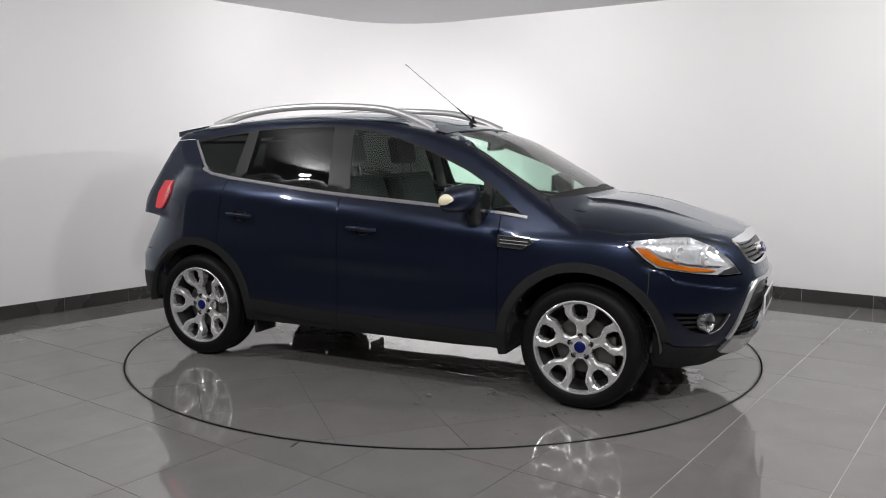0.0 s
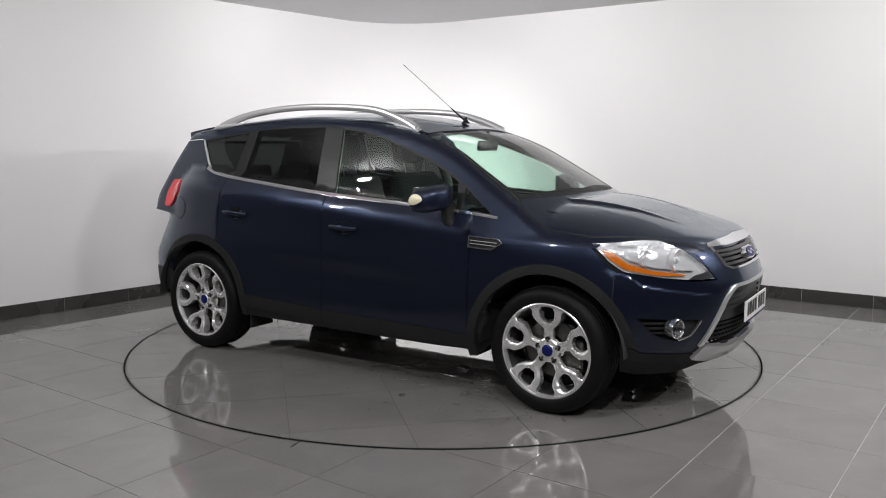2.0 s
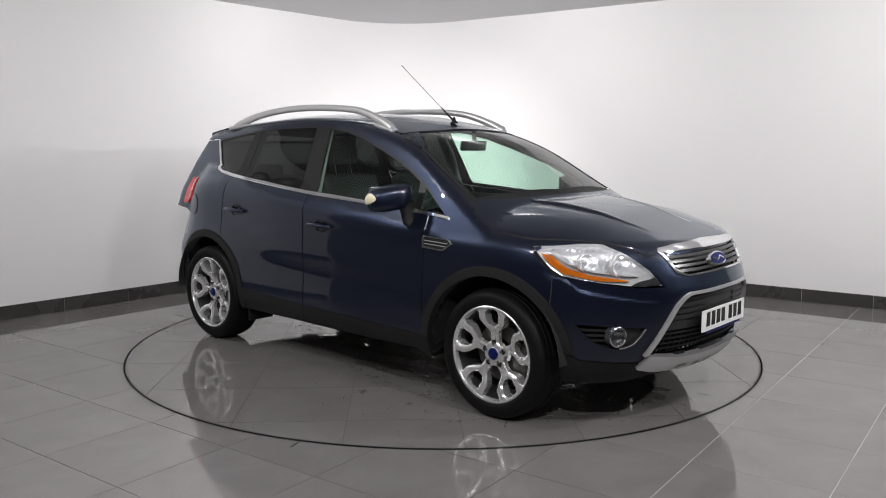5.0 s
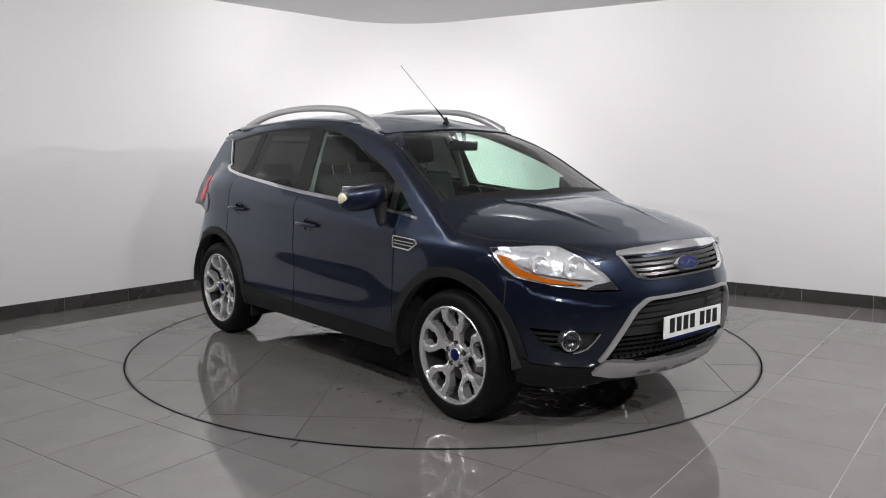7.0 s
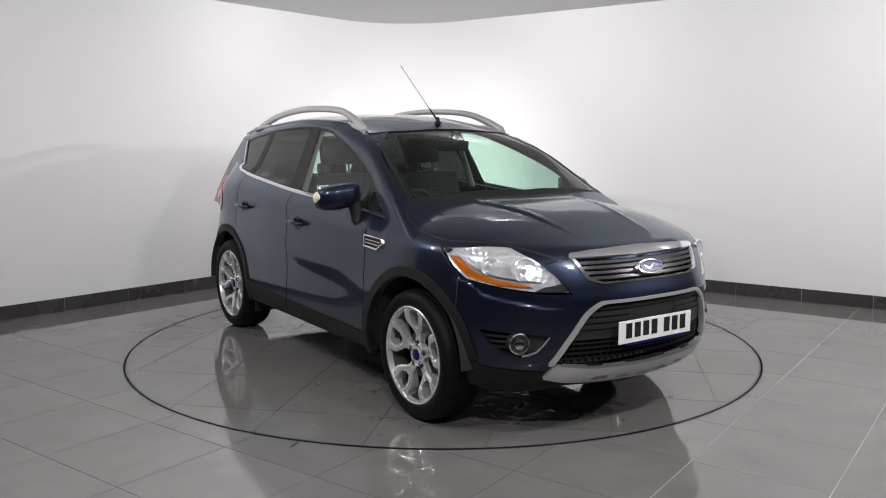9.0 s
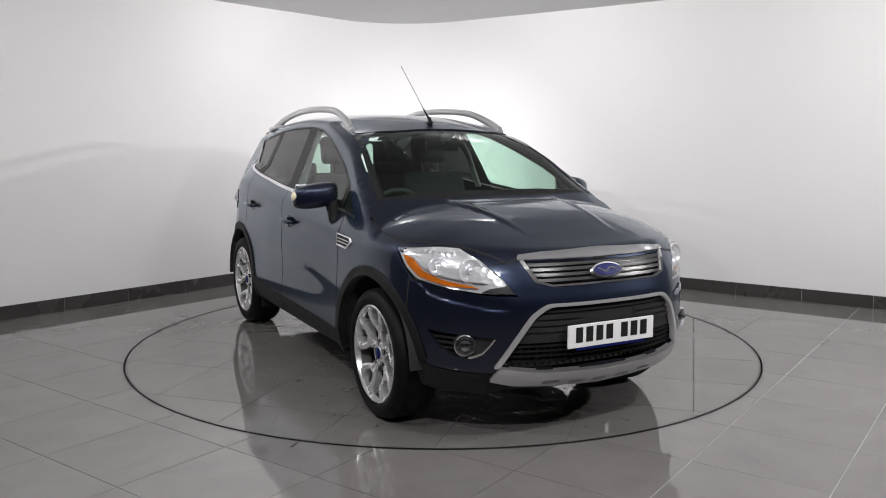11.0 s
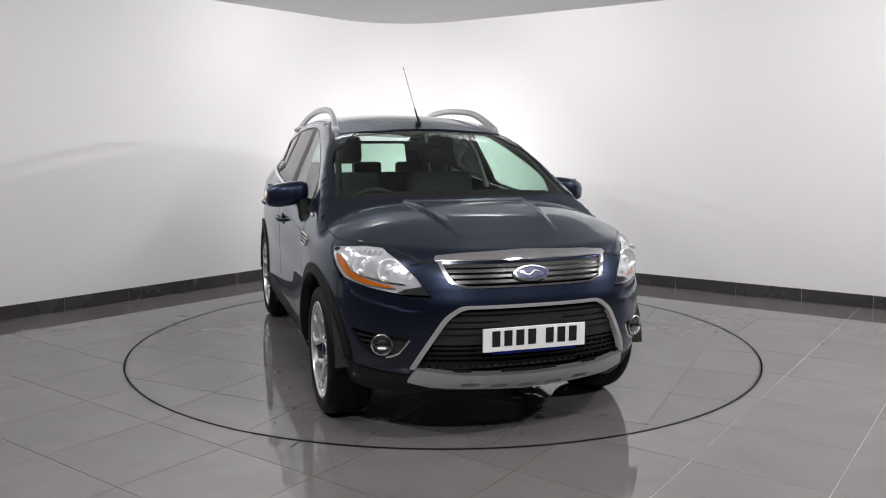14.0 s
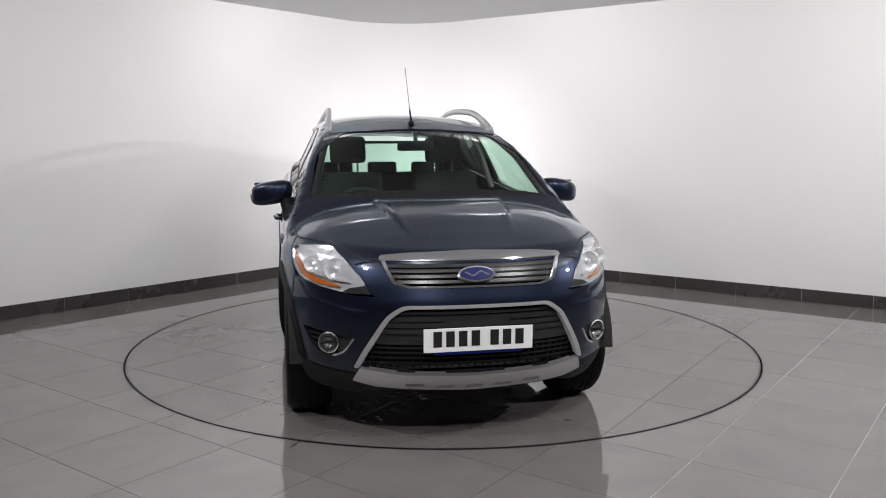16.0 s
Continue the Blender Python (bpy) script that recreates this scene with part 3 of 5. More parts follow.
def head_z(x):
    return float(spline(HEAD, x))


SILL = [(-0.93, 0.443), (-0.208, 0.408), (0.90, 0.383)]


def sill_z(x):
    return float(spline(SILL, x))


def build_body():
    # side panels: rear quarter, rear door, front door, front wing
    ra = arc(-AXLE, 0.345, ROUT - 0.01, 22, 66, 8)
    rear_door = [(-0.202, sill_z(-0.2))] + [(-0.202, belt_z(-0.202) - 0.006)] + [(x, belt_z(x) - 0.006) for x in (-0.5, -0.8, -1.10)] + [(-1.135, 0.98), (-1.135, 0.90)] + ra[::-1] + [(-0.93, sill_z(-0.93))]
    skin("rear_door", "side", rear_door, M_PAINT, CAR, mirror=1, r=0)
    front_door = [(0.872, sill_z(0.87)), (0.868, belt_z(0.868) - 0.006)] + [(x, belt_z(x) - 0.006) for x in (0.6, 0.3, 0.0, -0.198)] + [(-0.198, sill_z(-0.2))]
    skin("front_door", "side", front_door, M_PAINT, CAR, mirror=1, r=0)
    fa = arc(AXLE, 0.345, ROUT - 0.01, 172, 32, 22)
    wing = [(0.876, sill_z(0.87))] + fa + [(1.722, 0.60), (1.715, 0.80), (1.60, 0.905), (1.555, 0.955), (1.45, 1.005), (1.30, 1.035), (1.205, 1.052), (1.18, 1.10), (1.14, 1.148), (1.10, 1.135), (1.045, 1.06), (1.035, 1.04), (0.872, 1.055)]
    skin("front_wing", "side", wing, M_PAINT, CAR, mirror=1, r=0)
    quarter = [(-1.139, 0.90), (-1.139, 0.98), (-1.104, belt_z(-1.10) - 0.006)] + [(-1.20, 1.232), (-1.29, 1.248), (-1.395, 1.285), (-1.468, 1.37), (-1.555, 1.48), (-1.75, 1.47), (-1.80, 1.30), (-1.80, 1.2), (-1.66, 1.185), (-1.62, 1.10), (-1.70, 0.985), (-1.79, 0.95), (-1.82, 0.70), (-1.72, 0.58)] + arc(-AXLE, 0.345, ROUT - 0.01, 148, 66, 12)
    skin("rear_quarter", "side", quarter, M_PAINT, CAR, mirror=1, r=0)
    # the door frames, pillars and roof side, above the belt line: one painted frame round the glass
    top = [(0.40, 1.535), (0.15, 1.585), (-0.15, 1.618), (-0.6, 1.635), (-1.1, 1.610), (-1.45, 1.565), (-1.72, 1.52)]
    glass_all = [(x, belt_z(x) + 0.005) for x in (1.0, 0.8, 0.5, 0.1, -0.3, -0.7, -1.13)] + BELT[6:-1] + [(x, head_z(x)) for x in (-1.52, -1.3, -1.05, -0.7, -0.39, -0.25, -0.05, 0.12, 0.33, 0.5, 0.62, 0.735, 0.83)]
    frame_out = [(1.10, 1.130), (1.02, 1.186), (0.905, 1.255), (0.79, 1.322), (0.68, 1.39), (0.57, 1.460)] + top + [(-1.75, 1.475), (-1.557, 1.482), (-1.47, 1.37), (-1.397, 1.287), (-1.29, 1.25), (-1.13, belt_z(-1.13) - 0.004)] + [(x, belt_z(x) - 0.004) for x in (-0.7, -0.3, 0.1, 0.5, 0.8, 1.035)]
    skin("cabin_side", "side", frame_out, M_PAINT, CAR, mirror=1, r=0, holes=[glass_all], gap=0, deep=0.004)
    # glazing
    rq = [(-1.105, 1.237), (-1.075, 1.527), (-1.30, 1.500), (-1.525, 1.463), (-1.450, 1.37), (-1.375, 1.295), (-1.28, 1.261)]
    rd = [(-0.325, 1.155), (-0.385, 1.560), (-0.70, 1.556), (-1.00, 1.540), (-1.01, 1.224), (-0.69, 1.191)]
    fd = [(0.755, 1.080), (0.735, 1.236), (0.62, 1.299), (0.50, 1.350), (0.33, 1.415), (0.12, 1.486), (-0.05, 1.527), (-0.245, 1.553), (-0.168, 1.142), (0.167, 1.120)]
    fq = [(1.005, 1.060), (0.83, 1.181), (0.785, 1.210), (0.790, 1.078)]
    skin("quarter_window", "side", rq, M_PRIV, CAR, "dark privacy quarter window", mirror=1, out=-0.004, r=0.012, gap=0)
    skin("rear_door_window", "side", rd, M_PRIV, CAR, "dark privacy glass", mirror=1, out=-0.004, gap=0)
    skin("front_door_window", "side", fd, M_GLASS, CAR, "green-tinted clear glass", mirror=1, out=-0.004, gap=0)
    skin("front_quarter_window", "side", fq, M_GLASS, CAR, "small triangular tinted pane", mirror=1, out=-0.004, gap=0)
    # black pillars between the panes
    skin("window_pillar", "side", glass_all, M_SATB, CAR, "satin black window surround", mirror=1, out=-0.002, gap=0, r=0, holes=[inset(rounded(h, 0.012), 0.004) for h in (rq, rd, fd, fq)], step=0.03)
    strip_on("window_chrome", "side", [(x, belt_z(x) + 0.001) for x in np.linspace(1.03, -1.2, 26)] + [(-1.26, 1.245), (-1.33, 1.266), (-1.385, 1.295), (-1.42, 1.333), (-1.465, 1.385), (-1.51, 1.437), (-1.535, 1.47)], 0.014, M_CHROME, CAR, "thin bright chrome waistline moulding", mirror=1)
    # bonnet, roof, screens
    bon = []
    for y in np.linspace(-0.70, 0.70, 15):
        bon.append((1.235 - 0.13 * (abs(y) / 0.7) ** 2.2, y))
    right = [(1.13, -0.745), (1.185, -0.792), (1.25, -0.802), (1.36, -0.804), (1.49, -0.802), (1.575, -0.790), (1.65, -0.760), (1.75, -0.705), (1.85, -0.638), (1.97, -0.566), (2.06, -0.49)]
    lead = [(2.136 - 0.075 * (y / 0.45) ** 2, y) for y in np.linspace(-0.43, 0.43, 11)]
    bonnet = [(x, y) for x, y in bon] + [(x, -y) for x, y in right] + lead[::-1] + right[::-1]
    skin("bonnet", "top", bonnet, M_PAINT, CAR, "dark blue bonnet with two raised creases and beaded water", r=0, step=0.015, out=0.004)
    # dark sheet whose rim shows as the shade of the shut line
    skin("bonnet_gap", "top", inset(bonnet, -0.0025), M_DARKIN, CAR, "dark sheet painting the shaded shut line round the bonnet", r=0, gap=0, out=0.001, step=0.03)
    ws = [(-0.685, 1.15), (-0.67, 1.20), (-0.63, 1.34), (-0.575, 1.490), (-0.50, 1.522), (-0.25, 1.543), (0, 1.549), (0.25, 1.543), (0.50, 1.522), (0.575, 1.490), (0.63, 1.34), (0.67, 1.20), (0.685, 1.15), (0.35, 1.125), (0, 1.115), (-0.35, 1.125)]
    skin("windscreen", "screen", ws, M_GLASS, CAR, "green-tinted laminated windscreen with water drops", out=-0.003, r=0.03, gap=0, field=lambda p: cabin(p[..., 0], p[..., 1], p[..., 2]))
    wso = [(-0.725, 1.12), (-0.70, 1.19), (-0.655, 1.33), (-0.60, 1.47), (-0.57, 1.525), (-0.30, 1.556), (0, 1.564), (0.30, 1.556), (0.57, 1.525), (0.60, 1.47), (0.655, 1.33), (0.70, 1.19), (0.725, 1.12), (0.35, 1.095), (0, 1.085), (-0.35, 1.095)]
    skin("windscreen_surround", "screen", wso, M_GLOSSB, CAR, "black ceramic border of the windscreen", out=-0.005, r=0, gap=0, step=0.02, holes=[inset(ws, 0.012)], field=lambda p: cabin(p[..., 0], p[..., 1], p[..., 2]))
    for s in (1, -1):
        pil = [(1.09, -0.745), (0.95, -0.733), (0.75, -0.703), (0.55, -0.658), (0.36, -0.605), (0.40, -0.583), (0.57, -0.628), (0.80, -0.672), (1.07, -0.715)]
        skin("windscreen_pillar", "top", [(x, y * s) for x, y in pil][::s], M_PAINT, CAR, r=0, gap=0, out=-0.003, step=0.025, deep=0.01)
    roof = [(x, -0.555) for x in np.linspace(0.40, -1.62, 12)] + [(x, y) for x, y in ((-1.68, -0.45), (-1.70, -0.2), (-1.71, 0), (-1.70, 0.2), (-1.68, 0.45))] + [(x, 0.555) for x in np.linspace(-1.62, 0.40, 12)] + [(0.46 - 0.0, y) for y in (0.3, 0.1, -0.1, -0.3)]
    skin("roof", "top", roof, M_PAINT, CAR, "dark blue roof panel with water drops", r=0, gap=0, out=0.003)
    dg = math.radians
    rs = [(dg(-40.5), 1.455), (dg(40.5), 1.455), (dg(38.5), 1.22), (dg(35), 1.175), (dg(-35), 1.175), (dg(-38.5), 1.22)]
    skin("rear_window", "back", rs, M_GLASS, CAR, "clear heated rear window", out=-0.003, r=0.03, gap=0)
    gate = [(dg(-61), 0.715), (dg(-61), 0.98), (dg(-59), 1.19), (dg(-55), 1.30), (dg(-50), 1.47), (dg(50), 1.47), (dg(55), 1.30), (dg(59), 1.19), (dg(61), 0.98), (dg(61), 0.715), (0, 0.69)]
    skin("tailgate", "back", gate, M_PAINT, CAR, "dark blue tailgate", holes=[inset(rounded(rs, 0.03), 0.004)], r=0, gap=0, out=-0.002)
    spo = [(-1.55, -0.53), (-1.55, 0.53), (-1.80, 0.51), (-1.86, 0.3), (-1.88, 0), (-1.86, -0.3), (-1.80, -0.51)]
    v, f, rim = triangulate(rounded(spo, 0.03), 0.06)
    z = spline(ROOF, v[:, 0]) - 0.05 * (np.abs(v[:, 1]) / 0.57) ** 2.2 + 0.012
    n = len(v)
    mesh_ob("roof_spoiler", [(a, b, c) for (a, b), c in zip(v, z)] + [(a, b, c - 0.035) for (a, b), c in zip(v, z)], [tuple(t) for t in f] + [tuple(n + i for i in t[::-1]) for t in f] + [(j, i, n + i, n + j) for i, j in rim], M_PAINT, CAR, "dark blue spoiler over the rear window")
    # tail lamps, rear bumper, fuel flap
    lamp = [(dg(-58.8), 1.190), (dg(-61.6), 1.110), (dg(-57.2), 0.992), (dg(-54), 0.995), (dg(-52), 1.10), (dg(-53), 1.190)]
    skin("tail_lamp", "back", lamp, M_RED, CAR, "red tail lamp", mirror=1, out=0.010, r=0.015)
    d = math.radians
    rb = [(d(-62), 0.56), (d(-58), 0.72), (d(-45), 0.70), (0, 0.68), (d(45), 0.70), (d(58), 0.72), (d(62), 0.56), (d(50), 0.44), (d(0), 0.42), (d(-50), 0.44)]
    skin("rear_bumper", "back", rb, M_PAINT, CAR, r=0.01)
    skin("rear_bumper_cladding", "back", [(d(-68), 0.42), (d(-60), 0.56), (0, 0.47), (d(60), 0.56), (d(68), 0.42), (d(52), 0.36), (0, 0.37), (d(-52), 0.36)], M_BLACK, CAR, r=0.01, out=0.004)
    skin("fuel_flap", "side", arc(-1.56, 0.995, 0.074, 0, 348, 28), M_PAINT, CAR, "round painted fuel filler flap", r=0, gap=0.001, out=0.0055, step=0.03)
    # dark disc whose rim shows as the shaded gap
    skin("fuel_flap_gap", "side", arc(-1.56, 0.995, 0.079, 0, 348, 28), M_DARKIN, CAR, "dark disc painting the shaded gap round the flap", r=0, gap=0, out=0.0035, step=0.03)
    # black cladding: arches and sills
    for ax, a0, a1 in ((AXLE, 190, 9), (-AXLE, 173, -6)):
        outer = arc(ax, 0.345, ROUT, a0, a1, 40)
        inner = arc(ax, 0.345, RIN, a1, a0, 40)
        skin("wheel_arch_trim", "side", outer + inner, M_BLACK, CAR, "matt black wheel arch cladding", mirror=1, out=0.009, deep=0.05, r=0, gap=0)
    for nm, x0, x1 in (("door_cladding", 0.868, -0.196), ("door_cladding", -0.204, -0.90)):
        xs = np.linspace(x0, x1, 8)
        skin(nm, "side", [(x, sill_z(x) + 0.002) for x in xs] + [(x, sill_z(x) - 0.085) for x in xs[::-1]], M_BLACK, CAR, "matt black lower door cladding", mirror=1, out=0.008, r=0, gap=0.001)
    xs = np.linspace(0.965, -0.93, 14)
    skin("sill", "side", [(x, sill_z(x) - 0.086) for x in xs] + [(x, 0.294 - 0.005 * step01(-0.5, 0.3, x) + 0.012 * step01(0.6, 1.0, x)) for x in xs[::-1]], M_BLACK, CAR, "matt black sill", mirror=1, out=0.002, deep=0.12, r=0.01, gap=0.001)


def build_front():
    d = math.radians
    fogp = [(d(-52), 0.572), (d(-32), 0.553), (d(-35.6), 0.472), (d(-39.5), 0.449), (d(-44.5), 0.460), (d(-48), 0.497)]
    grille = [(d(-25.5), 0.908), (d(25.5), 0.908), (d(21.5), 0.815), (d(18), 0.798), (d(-18), 0.798), (d(-21.5), 0.815)]
    low = [(d(-18.5), 0.702), (d(18.5), 0.702), (d(22.5), 0.655), (d(31.5), 0.420), (d(26), 0.400), (d(12), 0.385), (d(-12), 0.385), (d(-26), 0.400), (d(-31.5), 0.420), (d(-22.5), 0.655)]
    light = [(d(-65.5), 0.945), (d(-57), 0.955), (d(-50), 0.965), (d(-43.5), 0.963), (d(-37), 0.915), (d(-31), 0.838), (d(-27.3), 0.758), (d(-35), 0.758), (d(-45), 0.775), (d(-56), 0.803), (d(-60), 0.850)]
    twin = lambda q: [(-a, b) for a, b in q][::-1]
    edge = [(d(-58.5), 0.80), (d(-56), 0.800), (d(-45), 0.772), (d(-35), 0.755), (d(-27), 0.755), (d(-31), 0.84), (d(-33), 0.885), (d(-26.5), 0.925)]
    lip = [(d(a), z) for a, z in ((-54.6, 0.43), (-50.7, 0.388), (-42, 0.378), (-33, 0.372))]
    bumper = edge + [(-a, z) for a, z in edge[::-1]] + [(d(58.6), 0.60), (d(56.2), 0.52)] + [(-a, z) for a, z in lip] + [(d(15), 0.36), (d(-15), 0.36)] + lip[::-1] + [(d(-56.2), 0.52), (d(-58.6), 0.60)]
    skin("front_bumper", "front", bumper, M_PAINT, CAR, "dark blue front bumper", r=0, holes=[rounded(fogp, 0.02), rounded(twin(fogp), 0.02), rounded(grille, 0.02), rounded(low, 0.03)], step=0.012, field=shell_low, deep=0.02)
    chin = [(d(-56.5), 0.45), (d(-54.6), 0.425)] + [(a, z - 0.004) for a, z in lip[1:]] + [(d(-30), 0.36)] + [(d(30), 0.36)] + [(-a, z - 0.004) for a, z in lip[:0:-1]] + [(d(54.6), 0.425), (d(56.5), 0.45), (d(55.5), 0.275), (d(50), 0.256), (d(36), 0.255), (d(28), 0.288), (0, 0.280), (d(-28), 0.288), (d(-36), 0.255), (d(-50), 0.256), (d(-55.5), 0.275)]
    skin("bumper_cladding", "front", chin, M_BLACK, CAR, "matt black lower bumper", r=0, gap=0, out=0.002, field=shell_low, deep=0.06)
    for s in (1, -1):
        over = [(-65.5, 0.945), (-57, 0.955), (-50, 0.965), (-43.5, 0.963), (-37, 0.915), (-31, 0.838), (-27.3, 0.758), (-26.0, 0.80), (-26.0, 0.93), (-20, 0.95), (-20, 1.0), (-33, 1.01), (-42, 1.02), (-52, 1.045), (-62, 1.04), (-70, 1.02), (-70, 0.955)]
        q = [(d(a), z) for a, z in over]
        skin("bonnet_edge", "front", q if s == 1 else twin(q), M_PAINT, CAR, "painted edge over the headlamp", r=0, gap=0, out=-0.003, field=shell_low, deep=0.03, step=0.03)
    skin("bonnet_nose", "front", [(d(-28), 0.925), (d(-15), 0.94), (0, 0.94), (d(15), 0.94), (d(28), 0.925), (d(28), 0.985), (0, 0.995), (d(-28), 0.985)], M_PAINT, CAR, r=0, gap=0, out=-0.004, field=shell_low, step=0.03)
    for s in (1, -1):
        over = [(1.085, -0.68), (1.085, -0.82), (1.35, -0.868), (1.60, -0.83), (1.68, -0.74), (1.50, -0.70)]
        skin("wing_top", "top", [(x, y * s) for x, y in over][::s], M_PAINT, CAR, "painted top of the wing", r=0, gap=0, out=-0.0045, field=shell_low, deep=0.02)
    for s in (1, -1):
        q = [(-0.80, 1.03), (-0.62, 1.03), (-0.60, 1.10), (-0.66, 1.155), (-0.76, 1.155), (-0.80, 1.10)]
        skin("scuttle_corner", "screen", [(y * s, z) for y, z in q], M_PAINT, CAR, r=0, gap=0, out=-0.007, deep=0.01)
    # silver skid plate with slots and the silver surround of the lower grille
    skid = [(d(-34.2), 0.345), (d(-31.0), 0.415), (d(-20), 0.392), (0, 0.380), (d(20), 0.392), (d(31.0), 0.415), (d(34.2), 0.345), (d(28), 0.322), (0, 0.296), (d(-28), 0.322)]
    slots = []
    for c in (-17, -8.5, 0, 8.5, 17):
        k = 0.0000 + 0.000055 * c * c
        slots.append([(d(c - 3.0), 0.310 + k), (d(c + 3.0), 0.310 + k), (d(c + 2.4), 0.328 + k), (d(c - 2.4), 0.328 + k)])
    skin("skid_plate", "front", skid, M_SILVER, CAR, "satin silver skid plate with slots", r=0.01, gap=0, out=0.020, holes=slots, field=shell_low, deep=0.03, step=0.03)
    outer = [(d(-19.5), 0.716), (d(19.5), 0.716), (d(23.6), 0.665), (d(33.0), 0.41), (d(31.4), 0.41), (d(22.5), 0.655), (d(18.8), 0.702), (d(-18.8), 0.702), (d(-22.5), 0.655), (d(-31.4), 0.41), (d(-33.0), 0.41), (d(-23.6), 0.665)]
    skin("grille_surround", "front", outer, M_SILVER, CAR, "satin silver frame of the lower grille", r=0.03, gap=0, out=0.014, field=shell_low, deep=0.03, step=0.025)
    # lower grille: back, upper black panel, mesh bars
    skin("lower_grille_back", "front", low, M_DARKIN, CAR, r=0.02, gap=0, out=-0.055, field=shell_low)
    for k, (z, h) in enumerate(((0.672, 0.014), (0.640, 0.020), (0.610, 0.020), (0.580, 0.020))):
        e = d(20.5 + (0.70 - z) * 62)
        for s in ((-1, 1) if k in (1, 2, 3) else (0,)):
            a, b = (-e, e) if s == 0 else (min(s * e, s * d(9.0)), max(s * e, s * d(9.0)))
            skin("grille_slat", "front", [(a, z), (b, z), (b, z + h), (a, z + h)], M_SLAT, CAR, r=0.004, gap=0, out=-0.008, field=shell_low, deep=0.04)
    panel = [(d(-22), 0.665), (d(22), 0.665), (d(27.0), 0.525), (d(-27.0), 0.525)]
    skin("grille_panel", "front", panel, M_SLAT, CAR, "black grille panel behind the number plate", r=0.01, gap=0, out=-0.018, field=shell_low)
    for z in (0.425, 0.452, 0.478, 0.504):
        e = d(30.5 - (z - 0.42) * 40)
        skin("grille_bar", "front", [(-e, z), (e, z), (e, z + 0.007), (-e, z + 0.007)], M_BLACK, CAR, r=0, gap=0, out=-0.018, field=shell_low, deep=0.025)
    for i in range(-13, 14):
        c = d(i * 2.15)
        skin("grille_upright", "front", [(c - 0.003, 0.400), (c + 0.003, 0.400), (c + 0.003, 0.515), (c - 0.003, 0.515)], M_BLACK, CAR, r=0, gap=0, out=-0.022, field=shell_low, deep=0.02)
    # upper grille
    skin("upper_grille_back", "front", grille, M_DARKIN, CAR, r=0.01, gap=0, out=-0.045, field=shell_low)
    for z in (0.822, 0.846, 0.870, 0.892):
        e = d(20.5 + (z - 0.80) * 42)
        skin("upper_grille_slat", "front", [(-e, z - 0.007), (e, z - 0.007), (e, z + 0.007), (-e, z + 0.007)], M_SLAT, CAR, "dark grey slat", r=0.002, gap=0, out=-0.004, field=shell_low, deep=0.03)
    rim = [(d(-26.3), 0.912), (d(-22.3), 0.812), (d(-18), 0.792), (d(18), 0.792), (d(22.3), 0.812), (d(26.3), 0.912), (d(25.3), 0.912), (d(21.4), 0.818), (d(17.6), 0.801), (d(-17.6), 0.801), (d(-21.4), 0.818), (d(-25.3), 0.912)]
    skin("grille_chrome_rim", "front", rim, M_CHROME, CAR, "thin chrome line round the grille", r=0.006, gap=0, out=0.006, field=shell_low, step=0.02)
    bar = [(d(-27.0), 0.912), (d(27.0), 0.912), (d(26.8), 0.930), (d(20), 0.939), (0, 0.947), (d(-20), 0.939), (d(-26.8), 0.930)]
    skin("grille_chrome_bar", "front", bar, M_CHROME, CAR, "broad chrome bar, wet", r=0.008, gap=0, out=0.010, field=shell_low, step=0.025, deep=0.025)
    # oval badge: plain blue oval in a chrome rim
    ell = lambda a, b: [(a * math.cos(2 * math.pi * i / 32), 0.848 + b * math.sin(2 * math.pi * i / 32)) for i in range(32)]
    skin("badge_rim", "front", ell(0.089, 0.033), M_CHROME, CAR, "chrome rim of the oval badge", r=0, gap=0, out=0.016, field=shell_low, deep=0.03, step=0.02)
    skin("badge", "front", ell(0.081, 0.026), M_BLUE, CAR, "plain blue oval badge", r=0, gap=0, out=0.019, field=shell_low, deep=0.004, step=0.02)
    swirl = [(0.058 * u, 0.848 + 0.009 * math.sin(4.4 * u) * (1 - 0.3 * u * u)) for u in np.linspace(-1, 1, 25)]
    strip_on("badge_mark", "front", swirl, 0.006, M_CHROME, CAR, "pale wavy mark on the badge", out=0.021)
    # number plate, its writing as plain bars
    xf = 2.232
    plate = part("number_plate", box_bm(0.008, 0.52, 0.111, pose(xf, 0, 0.556), 0.003), M_PLATE, CAR, "white number plate")
    for i, yy in enumerate((-0.195, -0.135, -0.075, -0.015, 0.075, 0.135, 0.195)):
        part("plate_bar", box_bm(0.003, 0.040, 0.072, pose(xf + 0.0048, yy, 0.562), 0.0), M_INK, plate, "plain black bar")
    part("plate_strip", box_bm(0.004, 0.42, 0.012, pose(xf + 0.001, 0, 0.494)), M_BLUE, plate, "narrow blue strip with small pale bars")
    # headlamps
    for s in (1, -1):
        q = light if s == 1 else twin(light)
        hl = skin("headlamp", "front", q, M_REFL, CAR, "wet clear headlamp with amber indicator", out=-0.022, deep=-0.019, r=0.012, gap=0.003, field=shell_low)[0]
        skin("lens", "front", q, M_LENS, hl, "clear lens", out=0.003, deep=0.004, r=0.012, gap=0.003, field=shell_low)
        sg = lambda pts: pts if s == 1 else twin(pts)
        for k in range(8):
            a0 = -59.0 + 2.0 * k
            skin("lamp_rib", "front", sg([(d(a0), 0.936), (d(a0 + 0.9), 0.937), (d(a0 + 1.4), 0.953), (d(a0 + 0.5), 0.952)]), M_REFL, hl, r=0, gap=0, out=-0.008, field=shell_low, deep=0.014)
